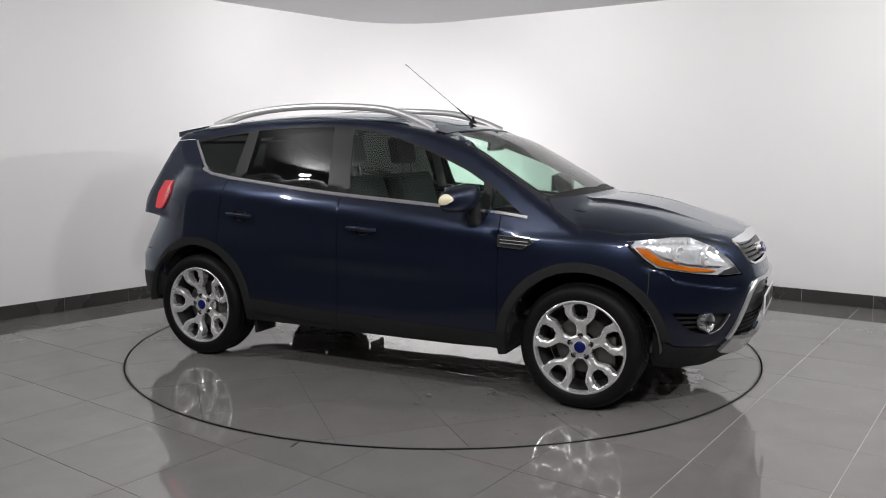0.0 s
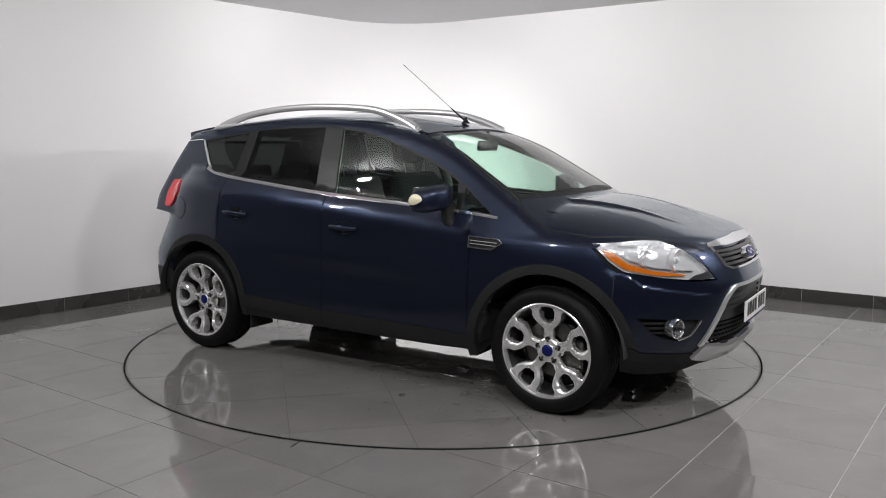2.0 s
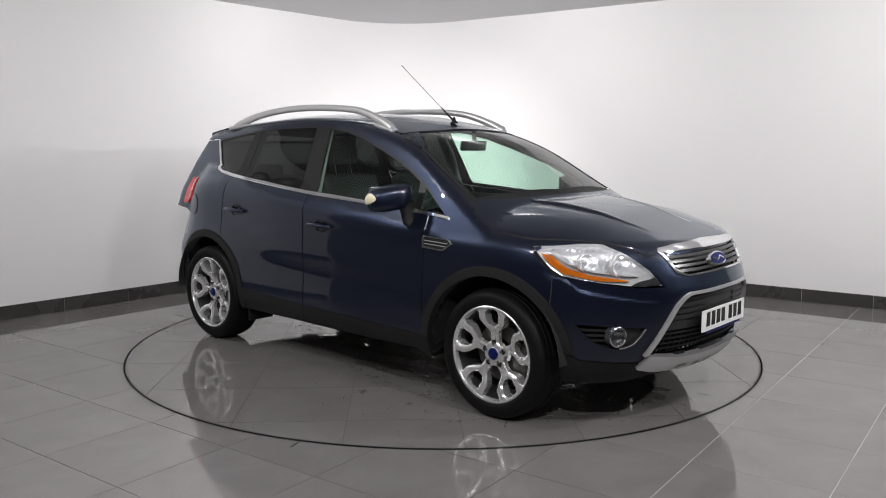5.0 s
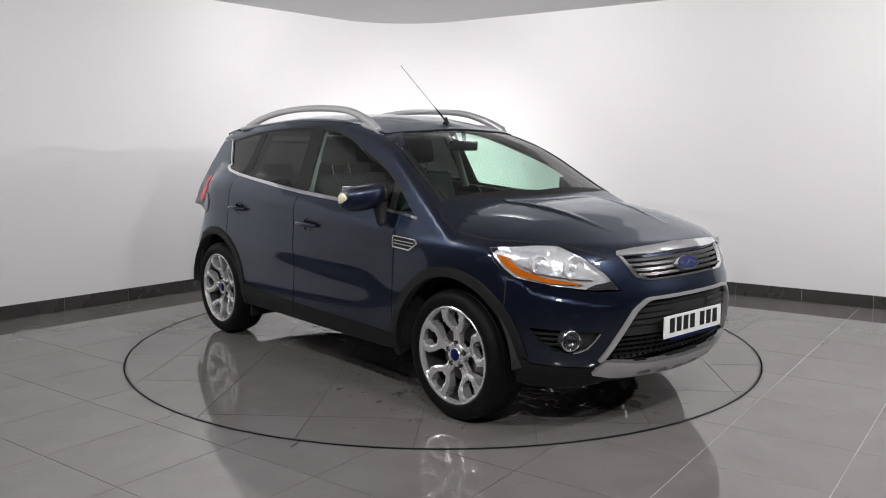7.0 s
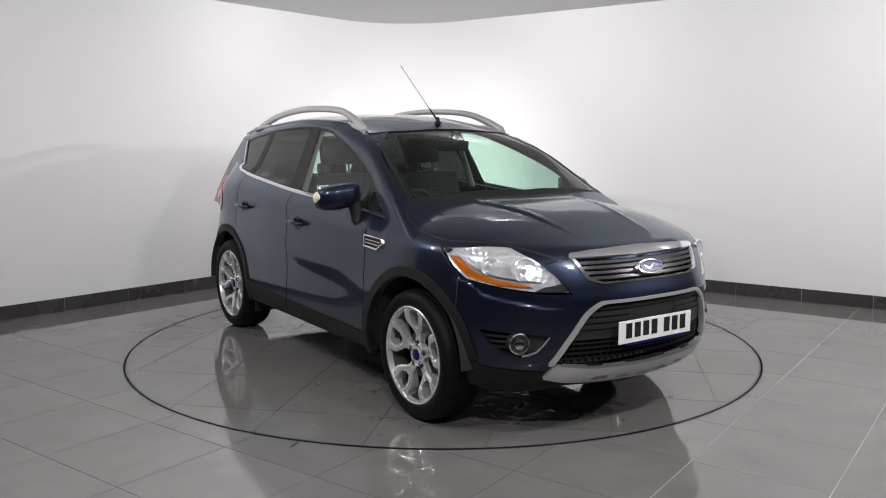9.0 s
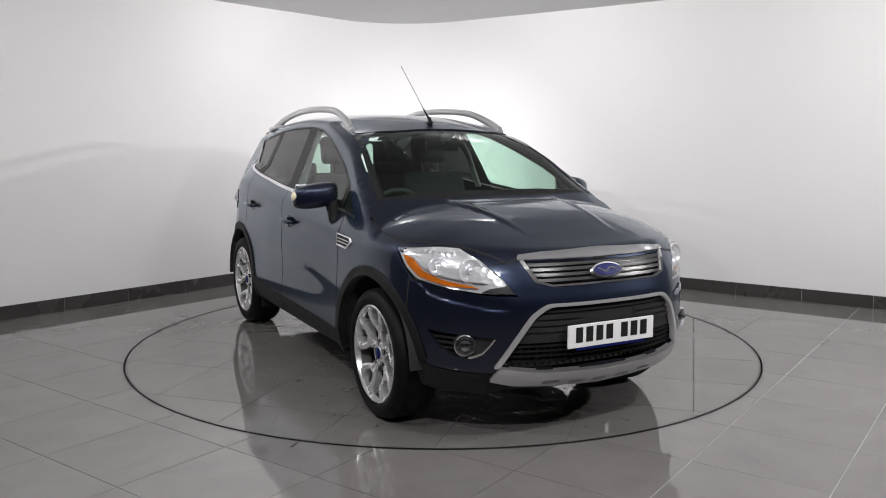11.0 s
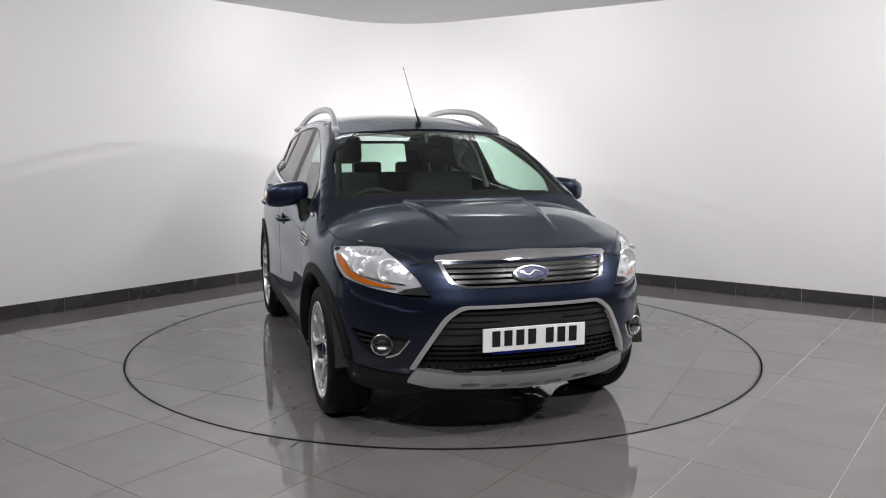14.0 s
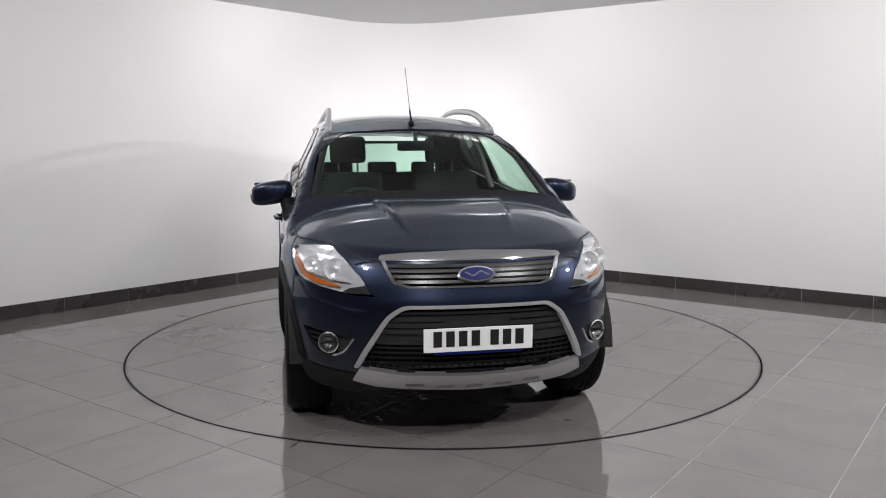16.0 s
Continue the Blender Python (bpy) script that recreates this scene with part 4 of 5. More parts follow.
        amber = [(d(-62.5), 0.915), (d(-59), 0.905), (d(-54.8), 0.848), (d(-48), 0.815), (d(-39), 0.795), (d(-37), 0.785), (d(-46), 0.788), (d(-55.5), 0.815), (d(-60), 0.868)]
        skin("indicator", "front", sg(amber), M_AMBER, hl, "amber indicator strip", out=-0.008, r=0.006, gap=0, field=shell_low, step=0.02, deep=0.03)
        strip_on("lamp_divider", "front", [(s * d(a), z) for a, z in ((-61.0, 0.927), (-58.0, 0.905), (-54.0, 0.866), (-47.5, 0.832), (-38.5, 0.815), (-34.5, 0.812))][::s], 0.007, M_REFL, hl, "bright edge over the indicator", out=-0.006)
        corner = [(-36.5, 0.766), (-34.0, 0.786), (-31.0, 0.795), (-28.9, 0.806), (-27.9, 0.764)]
        skin("lamp_corner", "front", sg([(d(a), z) for a, z in corner]), M_SLAT, hl, "dark speckled lower corner", r=0.004, gap=0, out=-0.006, field=shell_low, deep=0.014, step=0.02)
        for a, z, r in ((-49.4, 0.876, 0.046), (-39.6, 0.866, 0.060)):
            p = on_shape("front", [(s * d(a), z)], -0.014, shell_low)[0]
            bm = lathe([(r, -0.01), (r, 0.010), (r * 0.93, 0.013), (r * 0.88, 0.008), (r * 0.7, -0.002), (r * 0.45, -0.008), (r * 0.3, -0.010), (r * 0.28, 0.004), (r * 0.15, 0.010), (0.001, 0.011)], 28, "x")
            bm.transform(Matrix.Translation(p) @ Matrix.Rotation(s * d(a) * 0.35, 4, "Z"))
            part("lamp_bowl", bm, M_REFL, hl, "round chromed lamp bowl", True)
        # fog lamp in its black recess
        fg = fogp if s == 1 else twin(fogp)
        rec = skin("fog_lamp_recess", "front", fg, M_BLACK, CAR, "black fog lamp recess with ribs", out=-0.045, deep=-0.045, r=0.02, gap=0, field=shell_low)[0]
        strip_on("bright_edge", "front", [(s * d(a), z) for a, z in ((-32.6, 0.549), (-34.0, 0.514), (-35.9, 0.476), (-38.0, 0.459), (-39.6, 0.452))][::s], 0.007, M_CHROME, rec, "thin chrome edge", out=0.003)
        inner = [(-32.6, 0.548), (-35.8, 0.474), (-38.6, 0.458), (-38.6, 0.548)]
        skin("cheek", "front", sg([(d(a), z) for a, z in inner]), M_SLAT, rec, "dark grey inner cheek", r=0.004, gap=0, out=-0.022, field=shell_low, deep=0.02)
        for z in (0.484, 0.510, 0.536):
            skin("rib", "front", sg([(d(-50 + (0.536 - z) * 55), z), (d(-43), z), (d(-43), z + 0.009), (d(-50 + (0.536 - z) * 55), z + 0.009)]), M_BLACK, rec, r=0, gap=0, out=-0.012, field=shell_low, deep=0.03)
        p = Vector((1.985, -0.672 * s, 0.515))
        bm = lathe([(0.052, -0.03), (0.052, 0.014), (0.047, 0.018), (0.043, 0.012), (0.040, 0.002), (0.028, -0.01), (0.012, -0.02), (0.001, -0.02)], 32, "x")
        bm.transform(Matrix.Translation(p) @ Matrix.Rotation(d(-22) * s, 4, "Z"))
        fl = part("fog_lamp", bm, M_CHROME, CAR, "round chrome-rimmed fog lamp", True)
        bm = lathe([(0.001, 0.017), (0.02, 0.016), (0.036, 0.011), (0.043, 0.006)], 32, "x")
        bm.transform(Matrix.Translation(p) @ Matrix.Rotation(d(-22) * s, 4, "Z"))
        part("glass", bm, M_FOGL, fl, smooth=True)


build_body()
build_front()


def inner_shell():
    """The dark structure behind the panels: floor pan, wheel housings and bulkheads."""
    nz, nx = 22, 110
    xs = np.linspace(-2.05, 2.02, nx)
    verts, faces = [], []
    zs = np.linspace(0.33, 0.98, nz)
    gz, gx = (g.ravel() for g in np.meshgrid(zs, xs, indexing="ij"))
    lo_, hi_ = np.zeros(len(gx)), np.full(len(gx), 1.2)
    for _ in range(22):
        m_ = (lo_ + hi_) / 2
        deep = lower(gx, m_, gz) < -0.03
        lo_, hi_ = np.where(deep, m_, lo_), np.where(deep, hi_, m_)
    verts = list(zip(gx, -lo_, gz))
    for k in range(nz - 1):
        for i in range(nx - 1):
            cx, cz = (xs[i] + xs[i + 1]) / 2, (zs[k] + zs[k + 1]) / 2
            if min(math.hypot(cx - AXLE, cz - 0.345), math.hypot(cx + AXLE, cz - 0.345)) < 0.43:
                continue
            if abs(verts[k * nx + i][1]) < 0.02:
                continue
            faces.append((k * nx + i, k * nx + i + 1, (k + 1) * nx + i + 1, (k + 1) * nx + i))
    n = len(verts)
    verts += [(x, -y, z) for x, y, z in verts]
    faces += [tuple(n + j for j in f[::-1]) for f in faces]
    mesh_ob("body_structure", verts, faces, M_DARKIN, CAR, "dark structure behind the panels")
    bm = box_bm(3.9, 1.20, 0.06, pose(0, 0, 0.47), 0.02)
    join_bm(bm, box_bm(1.55, 1.60, 0.05, pose(0, 0, 0.425), 0.02))
    join_bm(bm, box_bm(0.5, 0.9, 0.10, pose(1.55, 0, 0.30), 0.03))
    join_bm(bm, box_bm(0.30, 0.62, 0.12, pose(-1.80, -0.1, 0.385), 0.05))
    part("floor_pan", bm, M_UNDER, CAR, "dark underbody")
    for ax in (AXLE, -AXLE):
        for s in (1, -1):
            bm = bmesh.new()
            a = arc(ax, 0.345, 0.435, 191 if ax > 0 else 180, 2 if ax > 0 else -9, 28)
            rows = [[bm.verts.new((x, s * y, z)) for x, z in a] for y in (0.52, 0.86)]
            for i in range(len(a) - 1):
                bm.faces.new((rows[0][i], rows[0][i + 1], rows[1][i + 1], rows[1][i]))
            bm.faces.new(rows[0])
            part("wheel_housing", bm, M_DARKIN, CAR, "black wheel arch liner")


inner_shell()


def build_wheel(turn):
    w = new("wheel")
    w.parent = CAR
    w["label"] = "silver five-spoke alloy wheel with low-profile tyre"
    prof = [(0.254, 0.10), (0.261, 0.112), (0.278, 0.119), (0.303, 0.122), (0.325, 0.114), (0.339, 0.098), (0.345, 0.078), (0.346, 0.0), (0.345, -0.078), (0.339, -0.098), (0.325, -0.114), (0.27, -0.119), (0.254, -0.10)]
    bm = lathe(prof, 72)
    tyre = part("tyre", bm, M_RUBBER, w, "black road tyre, tread wet", True)
    for g in (-0.055, -0.02, 0.02, 0.055):
        part("tread_rib", lathe([(0.3455, g - 0.011), (0.3485, g - 0.009), (0.3485, g + 0.009), (0.3455, g + 0.011)], 72), M_RUBBER, tyre)
    bm = lathe([(0.249, 0.104), (0.252, 0.112), (0.247, 0.1155), (0.240, 0.113), (0.236, 0.100), (0.233, 0.085)], 72)
    part("rim", bm, M_ALLOY, w, "silver rim", True)
    # the rim's inside, coloured dark for the shade behind the spokes
    bm = lathe([(0.234, 0.086), (0.228, 0.06), (0.222, 0.0), (0.225, -0.09), (0.246, -0.10)], 72)
    part("rim_well", bm, M_ALLOY_SHADE, w, "inner rim, its shade put into a dark colour", True)
    # five Y spokes, each with a six-sided window towards the rim
    for k in range(5):
        a = radians(turn + 72 * k)
        out = [(0.045, -0.030), (0.085, -0.024), (0.115, -0.026), (0.140, -0.056), (0.168, -0.078), (0.205, -0.082), (0.234, -0.112), (0.252, -0.060), (0.259, 0.0)]
        poly = out + [(x, -y) for x, y in out[-2::-1]]
        hole = [(0.146, -0.017), (0.165, -0.037), (0.205, -0.044), (0.228, -0.034), (0.233, 0.0), (0.228, 0.034), (0.205, 0.044), (0.165, 0.037), (0.146, 0.017)]
        v, f, rim = triangulate(rounded(poly, 0.008, 2), 0.011, [rounded(hole, 0.006, 2)])
        hp, pp = np.array(dense(hole, 0.006)), np.array(dense(poly, 0.006))
        top, low = [], []
        for x, y in v:
            r = math.hypot(x, y)
            dh = math.sqrt(((hp - (x, y)) ** 2).sum(1).min())
            dp = math.sqrt(((pp - (x, y)) ** 2).sum(1).min())
            face = 0.078 + 0.031 * float(step01(0.06, 0.21, r)) - 0.006 * math.exp(-((r - 0.13) / 0.05) ** 2)
            groove = 0.007 * math.exp(-((y / 0.012) ** 2)) * float(1 - step01(0.10, 0.15, r)) * float(step01(0.05, 0.07, r))
            edge = 0.010 * max(0, 1 - min(dh, dp) / 0.012) ** 2
            top.append((x, face - groove - edge - 0.030 * float(step01(0.225, 0.262, r)) * 0.25, y))
            low.append((x, 0.045, y))
        n = len(v)
        fc = [tuple(t) for t in f] + [tuple(n + i for i in t[::-1]) for t in f] + [(j, i, n + i, n + j) for i, j in rim]
        ob = mesh_ob("spoke", top + low, [t[::-1] for t in fc], M_ALLOY, w, smooth=True)
        ob.data.set_sharp_from_angle(angle=radians(32))
        ob.data.transform(Matrix.Rotation(-a, 4, "Y"))
    bm = lathe([(0.066, 0.045), (0.064, 0.076), (0.056, 0.082), (0.034, 0.080), (0.031, 0.084)], 40)
    part("hub", bm, M_ALLOY, w, smooth=True)
    bm = lathe([(0.031, 0.080), (0.030, 0.088), (0.024, 0.092), (0.001, 0.093)], 32)
    part("centre_cap", bm, M_BLUE, w, "blue centre cap", True)
    for k in range(5):
        a = radians(turn + 72 * k)
        bm = lathe([(0.009, 0.05), (0.0085, 0.082), (0.0075, 0.0845), (0.001, 0.085)], 6)
        bm.transform(Matrix.Translation((0.058 * math.cos(a), 0, 0.058 * math.sin(a))))
        part("wheel_nut", bm, M_DISC, w, "steel wheel nut", True)
        # flat dark disc that paints the shade of the nut's hole
        bm = lathe([(0.0150, 0.070), (0.0150, 0.0815), (0.0140, 0.0825), (0.001, 0.0815)], 16)
        bm.transform(Matrix.Translation((0.058 * math.cos(a), -0.001, 0.058 * math.sin(a))))
        part("nut_recess", bm, M_GLOSSB, w, "dark disc painted as shade of the hole round the nut", True)
    bm = lathe([(0.222, -0.085), (0.12, -0.07), (0.06, -0.03)], 48)
    part("barrel", bm, M_ALLOY_SHADE, w, smooth=True)
    bm = lathe([(0.07, 0.02), (0.150, 0.018), (0.152, 0.006), (0.07, 0.004)], 48)
    part("brake_disc", bm, M_DISC, w, "steel brake disc", True)
    bm = box_bm(0.11, 0.06, 0.17, pose(-0.125, 0.0, -0.02), 0.02)
    part("brake_caliper", bm, M_DISC, w, "grey brake caliper")
    for piece in w.children:
        if piece is not tyre and piece.name.split(".")[0] != "wheel_nut":
            piece.data.transform(Matrix.Diagonal((1.04, 1, 1.04, 1)))
    return w


first = build_wheel(90)
# the wheel's outer face looks along its own +y, turned to the car's side
first.matrix_basis = pose(AXLE, -0.752, R_TYRE + 0.003, 0, 0, 180)
second = copy_thing(first, pose(-AXLE, -0.742, R_TYRE + 0.003, 0, 14, 180))
third = copy_thing(first, pose(AXLE, 0.752, R_TYRE + 0.003, 0, 30, 0))
fourth = copy_thing(first, pose(-AXLE, 0.742, R_TYRE + 0.003, 0, 50, 0))


def build_mirror(s):
    """s -1: the car's right side."""
    bm = bmesh.new()
    bmesh.ops.create_uvsphere(bm, u_segments=28, v_segments=18, radius=1)
    for v in bm.verts:
        x, y, z = v.co
        sg = lambda a, p: math.copysign(abs(a) ** p, a)
        x = sg(x, 0.62) * (0.085 if x > 0 else 0.055)
        z = sg(z, 0.60) * (0.072 if z > 0 else 0.072)
        y = sg(y, 0.68) * 0.128
        z += 0.02 * (y / 0.128) * -1
        x -= 0.05 * max(0, y / 0.128)
        v.co = (x, y, z)
    cx, cy, cz = 0.675, 0.930, 1.150
    place = Matrix.Translation((cx, s * cy, cz)) @ Matrix.Diagonal((1, s, 1, 1))
    bm.transform(place)
    m = part("door_mirror", bm, M_PAINT, CAR, "dark blue door mirror with pale indicator", True)
    bm = bmesh.new()
    bmesh.ops.create_uvsphere(bm, u_segments=20, v_segments=14, radius=1)
    for v in bm.verts:
        v.co = Vector((v.co.x * 0.048 - 0.042 + 0.010 * v.co.z, v.co.y * 0.025 + 0.110, v.co.z * (0.036 - 0.008 * v.co.x) - 0.008))
    bm.transform(place)
    part("indicator", bm, plain("pale_indicator_lens", (0.72, 0.66, 0.48), 0.2, coat=1.0) if s < 0 else bpy.data.materials["pale_indicator_lens"], m, "pale cream indicator lens", True)
    bm = box_bm(0.012, 0.21, 0.125, place @ pose(-0.056, 0.0, 0.0), 0.004)
    part("mirror_glass", bm, M_CHROME, m, "mirror glass")
    pts = [(0.03, -0.09, -0.03), (0.035, -0.10, -0.10), (0.05, -0.098, -0.145), (0.062, -0.100, -0.172), (0.066, -0.125, -0.192)]
    bm = tube([place @ Vector(p) for p in pts], [0.048, 0.040, 0.038, 0.034, 0.022], 12, flat=1.0)
    part("mirror_arm", bm, M_BLACK, m, "black mirror foot", True)


def build_gaps():
    # dark strips laid on the panels as the shade of their seams
    d = math.radians
    for s in (1, -1):
        q = [(s * d(a), z) for a, z in ((-33.5, 0.892), (-31, 0.903), (-28, 0.913), (-26.5, 0.918))]
        strip_on("bonnet_gap", "front", q, 0.0045, M_DARKIN, CAR, "dark strip painting the shaded shut line of the bonnet", out=0.003)
        q = [(s * d(a), z) for a, z in ((-58.6, 0.80), (-58.8, 0.72), (-59.2, 0.64), (-60, 0.58))]
        strip_on("bumper_gap", "front", q, 0.005, M_DARKIN, CAR, "dark strip painting the shaded seam between bumper and wing", out=0.003)


def build_fittings():
    build_mirror(-1)
    build_mirror(1)
    for s in (-1, 1):
        for nm, x, z in (("door_handle", -0.015, 0.938), ("door_handle", -0.952, 0.985)):
            y = on_shape("side", [(x, z)])[0][1]
            yy = -y * s
            cup = lathe([(0.001, -0.004), (0.045, -0.003), (0.052, 0.002)], 24)
            cup.transform(Matrix.Translation((x + 0.0, yy + s * 0.003, z)) @ Matrix.Diagonal((1.1, s, 0.75, 1)))
            pts = [(x - 0.105, yy + s * 0.012, z + 0.003), (x - 0.085, yy + s * 0.034, z + 0.006), (x, yy + s * 0.042, z + 0.004), (x + 0.07, yy + s * 0.034, z - 0.001), (x + 0.095, yy + s * 0.008, z - 0.003)]
            h = part(nm, tube(pts, [0.012, 0.015, 0.017, 0.015, 0.012], 12, flat=0.9), M_PAINT, CAR, "body-coloured pull handle", True)
            part("handle_recess", cup, M_GLOSSB, h, "dark finger recess", True)
        # roof rail: a silver bow on two feet
        xs = np.linspace(0.31, -1.42, 34)
        pts, rad = [], []
        for x in xs:
            u = (x + 0.555) / 0.865
            y = 0.556 - 0.055 * (1 - u * u) - 0.03 * max(0, -u)
            base = float(spline(ROOF, x)) - 0.05
            z = base + 0.004 + 0.078 * (1 - abs(u) ** 4.0)
            pts.append((x, s * y, z))
            rad.append(0.0155 + 0.008 * abs(u) ** 5)
        rl = part("roof_rail", tube(pts, rad, 14, flat=1.45), M_SILVER, CAR, "satin silver raised roof rail", True)
        for x0, x1 in ((0.33, 0.06), (-1.44, -1.20)):
            q = [(x0 + (x1 - x0) * k / 6, s * (0.556 - 0.03 * k / 6), float(spline(ROOF, x0 + (x1 - x0) * k / 6)) - 0.048) for k in range(7)]
            part("rail_foot", tube(q, [0.026, 0.026, 0.025, 0.024, 0.022, 0.018, 0.012], 10, flat=0.7), M_SILVER, rl, smooth=True)
        # wing vent: chrome frame with three bars
        vent = [(0.872, 0.945), (0.872, 0.880), (1.02, 0.872), (1.088, 0.912), (1.06, 0.935)]
        fr = skin("wing_vent", "side", vent, M_CHROME, CAR, "chrome wing vent with bars", r=0.006, gap=0, out=0.010, step=0.03, holes=[[(0.877, 0.939), (0.877, 0.886), (1.0185, 0.878), (1.079, 0.9125), (1.058, 0.930)]], mirror=0)[0]
        bk = skin("vent_back", "side", inset(vent, 0.006), M_BLACK, fr, r=0, gap=0, out=0.002, step=0.03)[0]
        for z in (0.900, 0.917):
            b = skin("vent_bar", "side", [(0.885, z + 0.001), (1.052 + (0.913 - z) * 0.1, z - 0.006), (1.052, z - 0.002), (0.885, z + 0.005)], M_SILVER, fr, r=0, gap=0, out=0.008, step=0.05)[0]
        if s == 1:
            for o in (fr, *fr.children):
                o.data.transform(Matrix.Diagonal((1, -1, 1, 1)))
                o.data.flip_normals()
    # aerial
    bm = lathe([(0.001, 0.0), (0.034, 0.0), (0.030, 0.010), (0.016, 0.022), (0.008, 0.055), (0.001, 0.056)], 16, "z")
    bm.transform(pose(0.330, 0, 1.582) @ Matrix.Diagonal((0.95, 0.6, 0.8, 1)))
    a = part("aerial", bm, M_BLACK, CAR, "black aerial foot with slender mast", True)
    p0, p1 = Vector((0.325, 0.0, 1.60)), Vector((-0.206, 0.045, 1.997))
    pts = [p0.lerp(p1, k / 12) for k in range(13)]
    part("mast", tube(pts, [0.0075] + [0.006] * 2 + [0.0019] * 8 + [0.0016, 0.0030], 8), M_BLACK, a, smooth=True)
    # wipers
    for pts in ([(1.13, -0.58, 1.135), (1.17, -0.35, 1.150), (1.175, -0.02, 1.158)], [(1.18, 0.05, 1.150), (1.165, 0.32, 1.156), (1.09, 0.58, 1.165)]):
        part("wiper", tube(pts, [0.010, 0.008, 0.006], 8), M_BLACK, CAR, "black wiper arm and blade", True)
    cowl = [(1.13, -0.70), (1.205, -0.45), (1.245, -0.15), (1.245, 0.15), (1.205, 0.45), (1.13, 0.70), (1.09, 0.70), (1.14, 0.4), (1.185, 0), (1.14, -0.4), (1.09, -0.70)]
    skin("scuttle_panel", "top", cowl, M_BLACK, CAR, "black scuttle panel", r=0, gap=0, out=-0.003, step=0.012)
    # mud flaps
    for x, s in ((-0.90, -1), (-0.90, 1)):
        part("mud_flap", box_bm(0.02, 0.20, 0.13, pose(x + 0.03, s * 0.74, 0.265), 0.006), M_BLACK, CAR, "black rubber flap")


build_gaps()
build_fittings()


def cushion(sx, sy, sz, m, r=0.05):
    bm = box_bm(sx, sy, sz, None, r, 4)
    bm.transform(m)
    return bm


def build_interior():
    for s in (-1, 1):
        y = s * 0.365
        seat = new("front_seat")
        seat.parent = CAR
        seat["label"] = "charcoal cloth front seat"
        part("seat_cushion", cushion(0.52, 0.50, 0.16, pose(0.05, y, 0.62, 0, -8)), M_CLOTH, seat, smooth=True)
        part("backrest", cushion(0.14, 0.50, 0.62, pose(-0.27, y, 0.93, 0, -17)), M_CLOTH, seat, smooth=True)
        part("headrest", cushion(0.10, 0.27, 0.20, pose(-0.415, y, 1.40, 0, -10), 0.045), M_CLOTH, seat, smooth=True)
        for k in (-0.07, 0.07):
            part("headrest_post", tube([(-0.36, y + k, 1.20), (-0.40, y + k, 1.34)], 0.007, 8), M_CHROME, seat, "chrome post")
    bench = new("rear_seat")
    bench.parent = CAR
    bench["label"] = "charcoal cloth rear bench"
    part("seat_cushion", cushion(0.50, 1.24, 0.16, pose(-0.80, 0, 0.66, 0, -6)), M_CLOTH, bench, smooth=True)
    part("backrest", cushion(0.14, 1.24, 0.56, pose(-1.12, 0, 0.93, 0, -18)), M_CLOTH, bench, smooth=True)
    for y in (-0.38, 0, 0.38):
        part("headrest", cushion(0.08, 0.25, 0.11, pose(-1.23, y, 1.235, 0, -10), 0.035), M_CLOTH, bench, smooth=True)
    # dashboard
    prof = [(1.16, 0.98), (1.13, 1.075), (1.0, 1.095), (0.80, 1.085), (0.66, 1.045), (0.60, 0.95), (0.66, 0.75), (0.85, 0.55), (1.16, 0.55)]
    bm = bmesh.new()
    ends = []
    for y in (-0.70, -0.4, 0, 0.4, 0.70):
        ends.append([bm.verts.new((x - 0.10 * (y / 0.7) ** 2 * (x > 1.05), y, z)) for x, z in prof])
    for p, q in zip(ends, ends[1:]):
        for i in range(len(prof)):
            bm.faces.new((p[i], p[(i + 1) % len(prof)], q[(i + 1) % len(prof)], q[i]))
    part("dashboard", bm, M_TRIM, CAR, "dark grey dashboard", False)
    c = Vector((0.52, -0.365, 1.00))
    ring = [c + Matrix.Rotation(radians(-62), 3, "Y") @ Vector((0.185 * math.cos(a), 0.185 * math.sin(a), 0)) for a in np.linspace(0, 2 * math.pi, 36, endpoint=False)]
    st = part("steering_wheel", tube(ring, 0.015, 10, True), M_TRIM, CAR, "dark grey steering wheel", True)
    part("wheel_boss", cushion(0.06, 0.16, 0.14, pose(0.545, -0.365, 1.0, 0, 28), 0.03), M_TRIM, st)
    part("column", tube([(0.55, -0.365, 0.99), (0.72, -0.365, 0.93)], 0.04, 10), M_TRIM, st)
    part("interior_mirror", cushion(0.03, 0.24, 0.065, pose(0.50, 0.0, 1.435, 0, 8), 0.012), M_GLOSSB, CAR, "black interior mirror", True)
    part("mirror_stem", tube([(0.51, 0, 1.45), (0.50, 0, 1.53)], 0.014, 8), M_TRIM, CAR)
    # headlining and pillar trims
    v, f, rim = triangulate([(0.30, -0.52), (0.30, 0.52), (-1.62, 0.50), (-1.62, -0.50)], 0.12)
    z = spline(ROOF, v[:, 0]) - 0.045 - 0.05 * (np.abs(v[:, 1]) / 0.57) ** 2.2
    n = len(v)
    mesh_ob("headlining", [(a, b, c_) for (a, b), c_ in zip(v, z)] + [(a, b, c_ + 0.01) for (a, b), c_ in zip(v, z)], [tuple(t[::-1]) for t in f] + [tuple(n + i for i in t) for t in f], M_LINER, CAR, "pale grey headlining")
